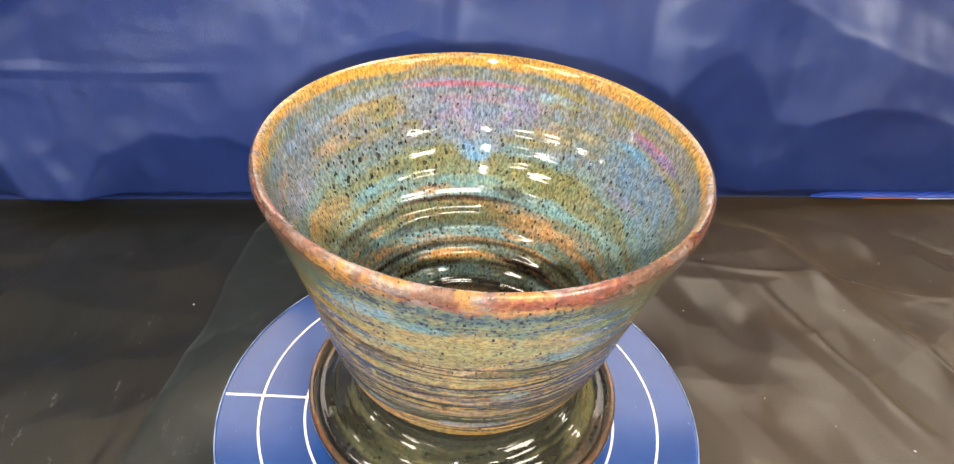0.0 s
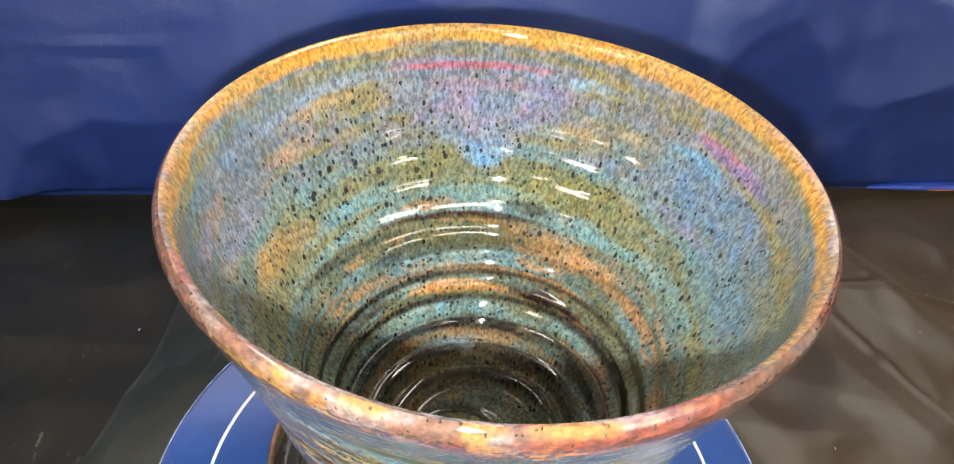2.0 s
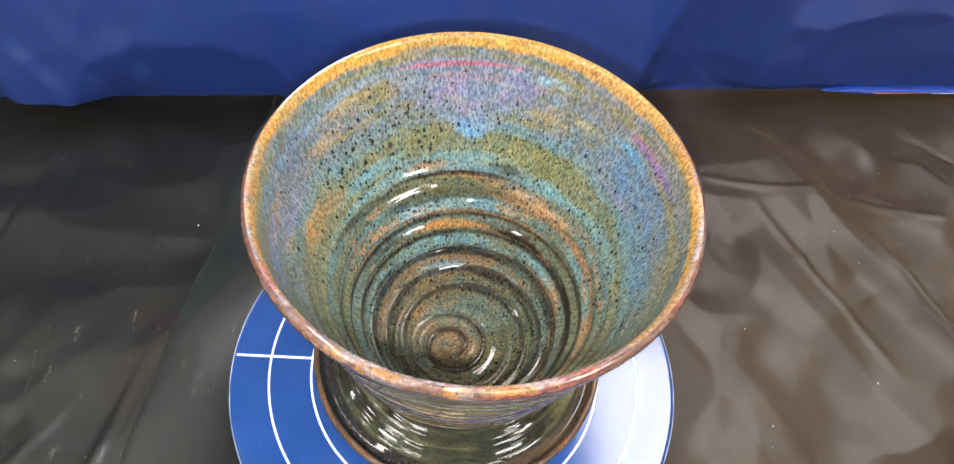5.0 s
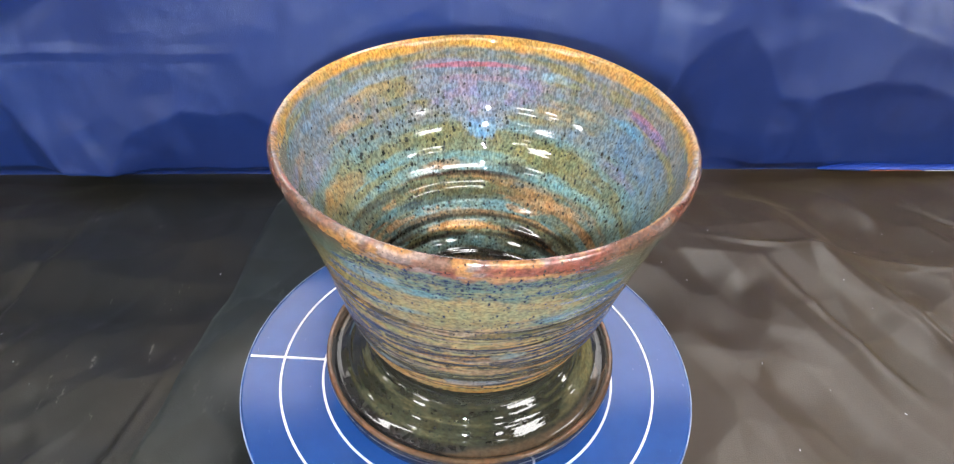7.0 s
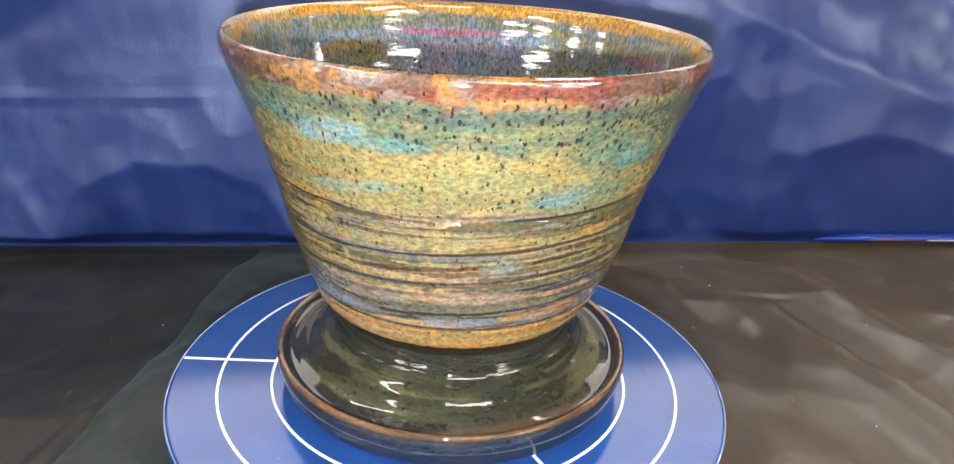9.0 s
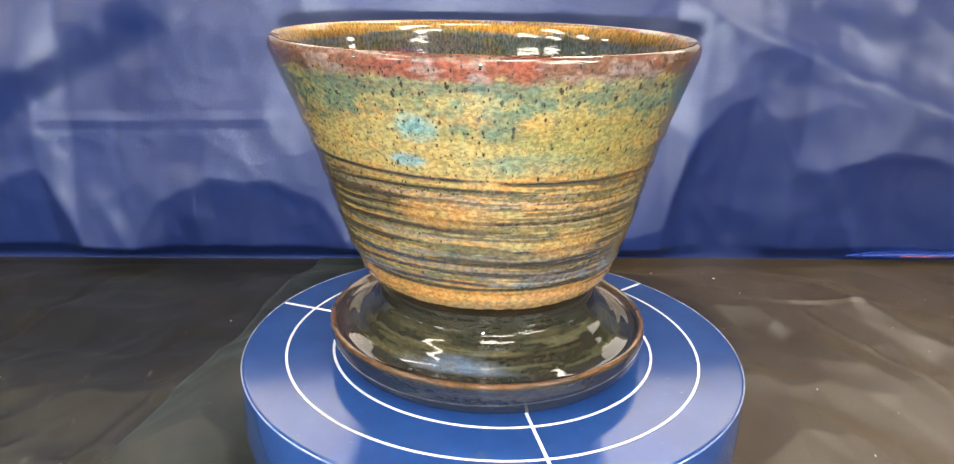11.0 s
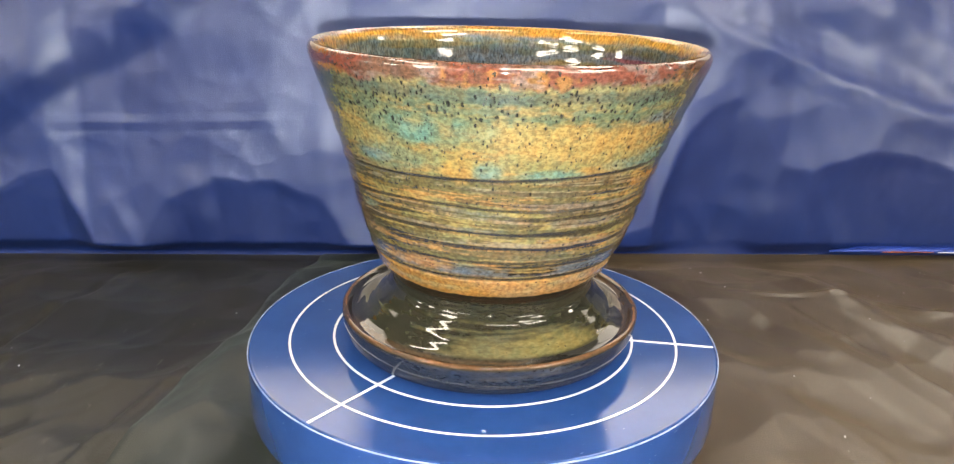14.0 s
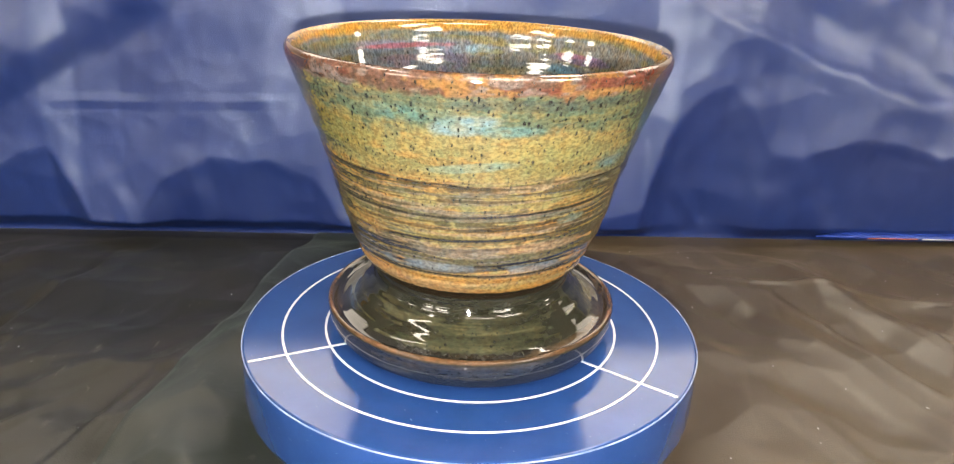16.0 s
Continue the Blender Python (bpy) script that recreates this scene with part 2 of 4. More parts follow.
# ---- the room ----
def room():
    x0, x1, y0, y1 = -7.4, 7.0, -4.8, 2.8
    th = 0.1
    h = CEIL_Z - FLOOR_Z
    mid = (CEIL_Z + FLOOR_Z) / 2
    tagged(part("floor", box((x1 - x0 + 0.4, y1 - y0 + 0.4, th), ((x0 + x1) / 2, (y0 + y1) / 2, FLOOR_Z - th / 2)), FLOOR_WOOD), kind="structure")
    tagged(part("ceiling", box((x1 - x0 + 0.4, y1 - y0 + 0.4, th), ((x0 + x1) / 2, (y0 + y1) / 2, CEIL_Z + th / 2)), CEILING_PAINT), kind="structure")
    for name, size, at in (("wall_north", (x1 - x0, th, h), ((x0 + x1) / 2, y1 + th / 2, mid)),
                           ("wall_south", (x1 - x0, th, h), ((x0 + x1) / 2, y0 - th / 2, mid)),
                           ("wall_west", (th, y1 - y0, h), (x0 - th / 2, (y0 + y1) / 2, mid)),
                           ("wall_east", (th, y1 - y0, h), (x1 + th / 2, (y0 + y1) / 2, mid))):
        tagged(part(name, box(size, at), WALL_PAINT), kind="structure")


def ceiling_light(x, y, turn, length, width, lit=None):
    """An unseen ceiling fitting with a glowing diffuser in a metal tray; some are added fill."""
    lamp = tagged(new("ceiling_light"), "white fluorescent ceiling light with a glowing diffuser, unseen, some added as fill", "lamp", "ceiling lights")
    lamp.matrix_basis = pose(x, y, CEIL_Z, 0, 0, turn)
    part("tray", box((length + 0.06, width + 0.06, 0.05), (0, 0, -0.026), 0.008), CEILING_PAINT, lamp)
    part("diffuser", box((length, width, 0.02), (0, 0, -0.058), 0.004), lit or TUBE, lamp, "glowing milky diffuser")
    return lamp


def table():
    t = tagged(new("table"), "wooden table under the black satin cloth", "table")
    part("tabletop", box((1.5, 0.95, 0.03), (0.0, -0.02, TABLE_Z - 0.0225), 0.004), TABLE_WOOD, t)
    for x in (-0.68, 0.68):
        for y in (-0.43, 0.39):
            part("leg", box((0.05, 0.05, 0.712), (x, y, FLOOR_Z + 0.356), 0.004), TABLE_WOOD, t)


def crease(x, y, x0, y0, x1, y1, width, height, sharp=1.0):
    """A fold along a line: a ridge that falls off to both sides."""
    dx, dy = x1 - x0, y1 - y0
    length = math.hypot(dx, dy)
    along = ((x - x0) * dx + (y - y0) * dy) / length
    across = ((x - x0) * dy - (y - y0) * dx) / length
    ends = smooth(along, -0.03, 0.05) * (1 - smooth(along, length - 0.05, length + 0.03))
    return height * ends * np.maximum(0, 1 - np.abs(across) / width) ** sharp


def facets(x, y, cell, seed):
    """Crumpled sheet: tilted flats that meet in sharp creases, from 0 to 1."""
    u, v = x / cell, y / cell
    u, v = u + 0.7 * layered(u * 0.8, v * 0.8, seed + 5, octaves=2), v + 0.7 * layered(u * 0.8, v * 0.8, seed + 9, octaves=2)
    i, j = np.floor(u).astype(np.int64), np.floor(v).astype(np.int64)
    best = np.full(u.shape, 9.0)
    for a in (-1, 0, 1):
        for b in (-1, 0, 1):
            px, py = i + a + lattice(i + a, j + b, seed), j + b + lattice(i + a, j + b, seed + 1)
            best = np.minimum(best, np.hypot(u - px, v - py) + 0.35 * lattice(i + a, j + b, seed + 2))
    return np.clip(best, 0, 1.2)


def cloth_height(x, y):
    z = 0.0085 * facets(x, y, 0.085, 31) + 0.0045 * facets(x, y + 2, 0.042, 37) + 0.0030 * layered(x * 9, y * 9, 4, octaves=3) - 0.0022
    for row in ((0.19, 0.21, 0.36, -0.12, 0.016, 0.0042), (0.155, 0.16, 0.33, -0.22, 0.022, 0.0040), (0.30, 0.12, 0.46, -0.04, 0.02, 0.0038),
                (0.21, 0.20, 0.235, 0.13, 0.012, 0.0036), (0.14, 0.05, 0.21, -0.12, 0.018, 0.0032), (0.235, 0.125, 0.30, 0.115, 0.012, 0.0028),
                (-0.15, 0.0, -0.24, -0.16, 0.02, 0.0040), (-0.10, 0.09, -0.16, 0.0, 0.03, 0.0036), (-0.17, 0.12, -0.26, -0.02, 0.02, 0.0032),
                (-0.20, 0.07, -0.30, 0.05, 0.02, 0.0030), (-0.23, 0.0, -0.17, 0.05, 0.012, 0.0032), (-0.34, 0.15, -0.2, 0.19, 0.02, 0.0032)):
        z = z + crease(x, y, *row) * 0.7
    for k in range(44):
        a, b, turn, length = lattice(k, 1, 5), lattice(k, 2, 5), lattice(k, 3, 5) * 1.3 - 1.5, 0.05 + 0.12 * lattice(k, 4, 5)
        x0, y0 = (0.13 + 0.3 * a) * (1 if k % 2 else -1), -0.2 + 0.4 * b
        z = z + crease(x, y, x0, y0, x0 + length * math.cos(turn) * (1 if k % 2 else -1), y0 + length * math.sin(turn), 0.0040, 0.0020 * (1 if k % 3 else -1))
    z = z * smooth(np.hypot(x, y), 0.085, 0.13) * (1 - smooth(y, 0.17, 0.235))
    return np.maximum(z - 0.003, -0.002)


def table_cloths():
    """A black cloth over the whole table; a taupe sheet paints warm sheen over half."""
    for x0, nx, lift, mat, label in ((-0.78, 781, 0.0, BLACK_SATIN, "crumpled black satin cloth spread over the table"),
                                     (0.005, 521, 0.0026, SHEEN_SATIN, "added creased taupe sheet over the black cloth, its colour standing for warm sheen")):
        x, y = np.meshgrid(np.linspace(x0, 0.78, nx), np.linspace(-0.5, 0.30, 521))
        edge = np.maximum(0, np.maximum(np.abs(x) - 0.755, -0.495 - y))
        z = cloth_height(x, y) - edge * 0.8 + TABLE_Z - 0.0025 + lift
        tagged(grid_mesh("tablecloth", np.stack([x, y, z], -1), mat), label, "tablecloth")
    # a grey-green sheet over the black cloth, left of the turntable
    v, u = np.meshgrid(np.linspace(-0.42, 0.2345, 401), np.linspace(0, 1, 121), indexing="ij")
    left = -0.152 + 0.19 * v + 0.012 * (layered(v * 14, v * 0, 15, octaves=3) - 0.5)
    x = left + (0.02 - left) * u
    edge = smooth(np.hypot(x, v), 0.085, 0.13)
    z = cloth_height(x, v) + TABLE_Z - 0.0025 + 0.0010 * smooth((x - left), 0.0, 0.003) + edge * 0.006 * facets(x, v + 5, 0.07, 57) * smooth(x - left, 0.0, 0.05) * (1 - smooth(v, 0.17, 0.235))
    tagged(grid_mesh("grey_green_sheet", np.stack([x, v, z], -1), GREEN_SATIN), "grey-green satin sheet over the black cloth beside the turntable", "cloth")


def backdrop():
    xs, zs = np.linspace(-0.75, 0.42, 501), np.linspace(TABLE_Z - 0.0072, BACK_TOP, 201)
    x, z = np.meshgrid(xs, zs)
    # the bulge from which the lower cloth hangs back
    px = np.array([-0.75, -0.40, -0.328, -0.30, -0.28, -0.27, -0.259, -0.23, -0.215, -0.205, -0.174, -0.15, -0.133, -0.104, -0.08, -0.05, 0.0, 0.05, 0.11, 0.132, 0.145, 0.153, 0.17, 0.185, 0.204, 0.222, 0.245, 0.277, 0.299, 0.34, 0.75])
    pz = np.array([0.02, 0.0, 0.0, 0.012, 0.018, -0.005, -0.035, -0.044, -0.02, -0.003, 0.014, 0.006, 0.010, -0.002, -0.043, -0.03, 0.0, 0.0, -0.03, -0.02, 0.03, 0.048, 0.064, 0.071, 0.052, 0.022, 0.018, 0.034, 0.032, 0.023, 0.02])
    u = x + 0.010 * (layered(x * 14, z * 14, 86, octaves=3) - 0.5)
    line = np.interp(u, px, pz) + 0.014 * (layered(x * 26, z * 12, 83, octaves=4) - 0.5)
    drop = line - z
    out = 0.010 - 0.24 * np.maximum(0, drop) * smooth(drop, -0.004, 0.010) - np.interp(x, [-0.4, -0.2, 0.0, 0.15, 0.35], [0.19, 0.12, 0.06, 0.11, 0.28]) * np.maximum(0, -drop)
    # above this line the cloth leans back over what holds it
    top = np.interp(u, [-0.75, -0.36, -0.20, -0.05, 0.13, 0.33, 0.5], [0.02, 0.06, 0.13, 0.15, 0.13, 0.050, 0.03]) + 0.016 * (layered(x * 17, z * 9, 87, octaves=3) - 0.5)
    lean = np.interp(x, [-0.75, 0.12, 0.26, 0.42], [0.02, 0.16, 0.36, 0.36])
    rise = z - top
    out = out - lean * np.maximum(0, rise) * smooth(rise, -0.002, 0.012)
    # two long slanting folds: one comes forward, the other falls back
    for x0, z0, x1, z1, wide, amount in ((-0.345, 0.030, -0.185, 0.128, 0.016, 0.0120), (0.235, 0.135, 0.36, 0.078, 0.018, 0.0120)):
        length = math.hypot(x1 - x0, z1 - z0)
        across = ((z - z0) * (x1 - x0) - (x - x0) * (z1 - z0)) / length + 0.008 * (layered(x * 20, z * 20, 88, octaves=3) - 0.5)
        along = ((x - x0) * (x1 - x0) + (z - z0) * (z1 - z0)) / length
        out = out + amount * smooth(across, -wide, wide) * smooth(along, -0.06, 0.02)
    out = out + 0.0040 * facets(x, z, 0.10, 77) + 0.0028 * facets(x + 3, z, 0.048, 78) + 0.0011 * facets(x + 5, z, 0.022, 79) + 0.006 * layered(x * 7, z * 7, 8, octaves=3)
    for row in ((0.13, 0.13, 0.42, 0.02, 0.014, 0.0014), (-0.27, 0.046, -0.215, 0.046, 0.006, 0.0022), (-0.19, 0.048, -0.13, 0.05, 0.006, 0.0015),
                (0.0, 0.13, 0.0, 0.05, 0.01, 0.003), (0.22, 0.0, 0.22, -0.05, 0.012, 0.003), (-0.187, 0.0, -0.180, -0.05, 0.012, 0.005), (-0.245, -0.01, -0.225, -0.05, 0.010, 0.004),
                (0.16, -0.01, 0.19, -0.05, 0.010, 0.004), (0.24, 0.018, 0.27, -0.03, 0.010, 0.003)):
        out = out + crease(x, z, *row)
    out = np.maximum(0.85 * out + 0.008, -0.15) * smooth(z, TABLE_Z - 0.003, TABLE_Z + 0.012)
    ob = grid_mesh("backdrop_cloth", np.stack([x, WALL_Y - out, z], -1), BACKDROP)
    tagged(ob, "crumpled royal blue satin cloth hung behind the turntable", "backdrop")
    # the turned hem with its orange seam
    hem = tagged(new("hem_strip"), "bright blue turned hem with an orange seam lying on the cloth", "fabric hem")
    bm = bmesh.new()
    for k in range(41):
        u = k / 40
        px_, r = 0.275 + 0.16 * u, 0.0026 * min(1, 0.25 + u * 4)
        c = (px_, WALL_Y - 0.007 - 0.001 * u, TABLE_Z + 0.003 + r)
        ring = [bm.verts.new((c[0], c[1] + 2.2 * r * math.cos(a), c[2] + r * math.sin(a))) for a in (2 * math.pi * q / 10 for q in range(10))]
        if k:
            for q in range(10):
                bm.faces.new((last[q], last[(q + 1) % 10], ring[(q + 1) % 10], ring[q]))
        last = ring
    part("hem", bm, BLUE_HEM, hem)
    part("seam", box((0.04, 0.0012, 0.0008), (0.332, WALL_Y - 0.0125, TABLE_Z + 0.005), 0.0005), ORANGE, hem, "orange seam thread")
    part("seam", box((0.06, 0.0014, 0.0014), (0.385, WALL_Y - 0.0125, TABLE_Z + 0.005), 0.0005), WHITE_LINE, hem, "white seam thread")


def lint():
    """Tiny pale specks of lint on the cloths."""
    bm = bmesh.new()
    rng = random.Random(7)
    for _ in range(90):
        x, y = rng.uniform(-0.42, 0.42), rng.uniform(-0.2, 0.2)
        if math.hypot(x, y) < 0.115:
            continue
        z = float(cloth_height(np.array([[x]]), np.array([[y]]))[0, 0]) + TABLE_Z - 0.0025 + (0.0026 if x > 0.005 else 0)
        size = rng.uniform(0.00015, 0.00045)
        m = Matrix.Translation((x, y, z + size * 0.5)) @ Matrix.Rotation(rng.uniform(0, 3), 4, "Z") @ Matrix.Diagonal((size * rng.uniform(1, 3), size, size, 1))
        bmesh.ops.create_icosphere(bm, subdivisions=1, radius=1, matrix=m)
    tagged(part("lint", bm, WHITE_LINE), "tiny pale specks of lint on the cloths", "lint", kind="stuff")


def tape():
    """A yellow-orange strip, made up for an unknown object at the backdrop's upper corner."""
    bm = bmesh.new()
    for k in range(7):
        u = k / 6
        for q, w in ((0, -1), (1, 1)):
            bm.verts.new((-0.030 + 0.06 * u, -0.0006 * math.sin(u * 5), w * 0.009 + 0.0012 * math.sin(9 * u + q)))
    bm.verts.ensure_lookup_table()
    for k in range(6):
        bm.faces.new((bm.verts[2 * k], bm.verts[2 * k + 2], bm.verts[2 * k + 3], bm.verts[2 * k + 1]))
    bmesh.ops.solidify(bm, geom=bm.faces[:], thickness=0.0006)
    ob = part("tape", bm, YELLOW)
    ob.matrix_basis = pose(-0.327, WALL_Y - 0.0170, 0.138, 0, 30, 0)
    tagged(ob, "small yellow-orange strip on the blue backdrop, standing in for an unknown object", "tape")


# ---- the turntable ----
def turntable():
    stand = tagged(new("turntable"), "round glossy blue banding wheel with white guide lines", "turntable")
    stand.matrix_basis = pose(0, 0, TABLE_Z)
    drop = -TABLE_Z
    part("base", lathe([(0.0005, 0.0), (0.074, 0.0), (0.076, 0.003), (0.074, 0.008), (0.03, 0.014), (0.022, 0.02), (0.022, drop - 0.0275), (0.0005, drop - 0.0275)], 64), DARK_METAL, stand, "dark metal foot")
    disc = part("disc", lathe([(0.0005, -0.027), (0.094, -0.027), (0.0985, -0.0262), (0.0998, -0.0245), (0.1, -0.023), (0.1, -0.0016), (0.0997, -0.0006), (0.0990, -0.0001), (0.0985, 0.0), (0.0982, 0.0), (0.0978, 0.0), (0.06, 0.0), (0.0005, 0.0)], 192), PLATE, stand)
    for r, w, h in ((0.0645, 0.0010, 0.00022), (0.0829, 0.0010, 0.00018)):
        part("ring_line", lathe([(r - w / 2, -0.0001), (r - w / 2, h), (r + w / 2, h), (r + w / 2, -0.0001)], 192), WHITE_LINE, disc, shade=False)
    # pale strip that paints the bevel's highlight along the disc edge
    part("highlight_line", lathe([(0.0995, -0.0004), (0.0997, -0.0002), (0.0999, -0.0003), (0.10005, -0.0006), (0.1000, -0.0007)], 192), EDGE_HIGHLIGHT, disc, "pale highlight painted on the disc edge")
    for k in range(3):
        bm = box((0.060, 0.0011, 0.0004), (0.0685, 0, 0.00012))
        bmesh.ops.rotate(bm, verts=bm.verts, matrix=Matrix.Rotation(math.radians(LINE_ANGLE + 120 * k), 3, "Z"))
        part("radial_line", bm, WHITE_LINE, disc, shade=False)
    return disc


# ---- the glazed pot ----
BROWN, GOLD, SLATE = (0.028, 0.015, 0.009), (0.43, 0.20, 0.035), (0.09, 0.11, 0.14)


def lay(color, mask, tone):
    return color * (1 - mask[..., None]) + np.array(tone) * mask[..., None]


def around(phi, centre):
    """Degrees from centre, wrapped."""
    return (phi - centre + 180) % 360 - 180


def spot(phi, z, centre, height, wide, tall, ragged, slope=0.0):
    a, b = around(phi, centre), z - height
    d = np.sqrt((a / wide) ** 2 + ((b - slope * a) / tall) ** 2) + 0.9 * (ragged - 0.5)
    return 1 - smooth(d, 0.55, 1.15)


def pools(c, phi, z, mix, ragged, rows):
    """Runs and pools of glaze: bearing, height, half width, half height, tone, strength, slope."""
    for a, h, w, t, tone, amount, slope in rows:
        m = spot(phi, z, a, h, w, t, 0.5 + ragged * (mix - 0.5), slope)
        c = lay(c, m * amount * (0.60 + 0.40 * smooth(mix, 0.40, 0.56)), tone)
    return c


def resample(profile, count):
    p = np.array(profile, float)
    for _ in range(2):
        q = np.empty((len(p) * 2 - 2, 2))
        q[0::2], q[1::2] = p[:-1] * 0.75 + p[1:] * 0.25, p[:-1] * 0.25 + p[1:] * 0.75
        p = np.vstack([p[:1], q, p[-1:]])
    s = np.concatenate([[0], np.cumsum(np.hypot(*np.diff(p, axis=0).T))])
    t = np.linspace(0, s[-1], count)
    return np.interp(t, s, p[:, 0]), np.interp(t, s, p[:, 1]), t


def turned(name, profile, count, steps, shape, paint, parent, label, mat, tone=1.0):
    r, z, s = resample(profile, count)
    phi = np.arange(steps) * 360.0 / steps
    p, rr = np.meshgrid(phi, r)
    zz, ss = np.repeat(z[:, None], steps, 1), np.repeat(s[:, None], steps, 1)
    rr, zz = shape(p, rr, zz, ss)
    lean = (zz - 0.01) / 0.111
    sway = 0.0005 * smooth(zz, 0.03, 0.06)
    x = rr * np.cos(np.radians(p)) + 0.0008 + 0.0016 * lean + sway
    y = rr * np.sin(np.radians(p)) + 0.0022 + 0.0043 * lean - 0.4 * sway
    up = zz + smooth(zz, 0.02, 0.12) * (-0.005 * (x - 0.0024) - 0.004 * (y - 0.0065))
    ob = grid_mesh(name, np.stack([x, y, up], -1), mat, parent, wrap=True)
    color, fleck = paint(p, rr, zz, ss)
    color = color * np.array((0.88, 0.98, 1.08)) * tone
    layer = ob.data.color_attributes.new("glaze", "FLOAT_COLOR", "POINT")
    layer.data.foreach_set("color", np.concatenate([color, np.ones((*p.shape, 1))], -1).astype(np.float32).reshape(-1))
    flecks = ob.data.attributes.new("fleck", "FLOAT", "POINT")
    flecks.data.foreach_set("value", fleck.astype(np.float32).reshape(-1))
    return tagged(ob, label)


def outer_shape(p, r, z, s):
    up = smooth(z, 0.032, 0.038) * (1 - smooth(z, 0.10, 0.114))
    low = 1 - smooth(z, 0.078, 0.092)
    rings = layered(p / 180, z * 330 + p / 360 * 1.0, 3, 2, 2) - 0.5
    fine = layered(p / 60, z * 900, 6, 6, 2) - 0.5
    broad = np.sin((z * 1000 / 9.5 + p / 360) * 2 * np.pi)
    notch = np.exp(-((z - 0.0432) / 0.0007) ** 2) + 0.6 * np.exp(-((z - 0.0838 - 0.002 * np.sin(np.radians(p + 20))) / 0.0006) ** 2)
    return r + up * ((0.0003 + 0.0006 * low) * rings + 0.00025 * low * fine + 0.00016 * broad) - 0.0006 * notch, z


def outer_paint(p, r, z, s):
    turn = p / 360
    wav = z + 0.0026 * (layered(turn * 7, z * 50, 21, 7, 3) - 0.5) + 0.0014 * np.sin(np.radians(p * 2 + 40))
    rag = layered(turn * 90, z * 520, 11, 90, 4)
    fleecy = layered(turn * 26, z * 170, 22, 26, 4)
    big = layered(turn * 8, z * 100, 12, 8, 4)
    run = layered(turn * 130, z * 110, 18, 130, 3)
    mix = 0.5 + 1.2 * (rag * 0.50 + fleecy * 0.32 + run * 0.18 - 0.5)
    lower = 1 - smooth(z + 0.006 * (big - 0.5), 0.081, 0.087)
    c = np.zeros((*p.shape, 3)) + np.array((0.275, 0.215, 0.092))
    c = lay(c, smooth(big * 0.6 + fleecy * 0.4, 0.44, 0.60) * 0.7, (0.185, 0.170, 0.075))
    c = lay(c, smooth(layered(turn * 14, wav * 260, 25, 14, 4) + 0.4 * (rag - 0.5), 0.52, 0.64) * 0.55, (0.35, 0.195, 0.065))
    # long dragged streaks on the lower wall
    for seed, around_, fine, lo, hi, tone, amount in ((13, 7, 520, 0.50, 0.60, (0.40, 0.20, 0.065), 0.65), (15, 6, 430, 0.53, 0.62, (0.10, 0.105, 0.115), 0.65), (16, 7, 380, 0.54, 0.64, (0.235, 0.185, 0.150), 0.6),
                                                      (14, 9, 900, 0.55, 0.63, (0.055, 0.040, 0.020), 0.75), (26, 6, 620, 0.57, 0.63, (0.10, 0.088, 0.040), 0.8)):
        line = layered(turn * around_, wav * fine, seed, around_, 3) + 0.30 * (rag - 0.5) + 0.15 * (fleecy - 0.5)
        c = lay(c, lower * smooth(line, lo, hi) * amount, tone)
    # single dark throwing lines: height, thickness, bearing, half length
    for h, t, a, w in ((0.0745, 0.0011, 92, 42), (0.0790, 0.0006, 100, 70), (0.0705, 0.0008, 60, 80), (0.0690, 0.0007, 150, 60), (0.0715, 0.0006, -60, 90), (0.0645, 0.0010, 70, 90), (0.0610, 0.0007, -100, 80),
                       (0.0575, 0.0009, 20, 110), (0.0560, 0.0008, -140, 70), (0.0660, 0.0009, -90, 26), (0.0520, 0.0010, 100, 120), (0.0500, 0.0008, -70, 110), (0.0475, 0.0009, 60, 140), (0.0465, 0.0008, -150, 80)):
        d = np.abs(wav - h - 0.00002 * around(p, a)) / t + np.maximum(0, np.abs(around(p, a)) - w) / 14 + 1.4 * (mix - 0.5)
        c = lay(c, (1 - smooth(d, 0.45, 1.15)) * 0.85, (0.032, 0.024, 0.015))
    # bluish run between the dark lines low down
    c = lay(c, (1 - smooth(np.abs(z - 0.0468 + 0.001 * (big - 0.5)), 0.0010, 0.0026)) * smooth(fleecy + 0.5 * (big - 0.5), 0.42, 0.58) * 0.75, (0.12, 0.145, 0.185))
    # teal veil under the lip
    veil = smooth(z + 0.010 * (fleecy - 0.5) + 0.012 * (run - 0.5) + 0.012 * (big - 0.5), 0.0985, 0.1060)
    c = lay(c, veil * (0.25 + 0.6 * smooth(mix, 0.42, 0.58)), (0.090, 0.135, 0.100))
    c = lay(c, (1 - smooth(np.abs(z - 0.1125 + 0.002 * (fleecy - 0.5)), 0.0010, 0.0030)) * smooth(big, 0.40, 0.56) * 0.6, (0.055, 0.075, 0.075))
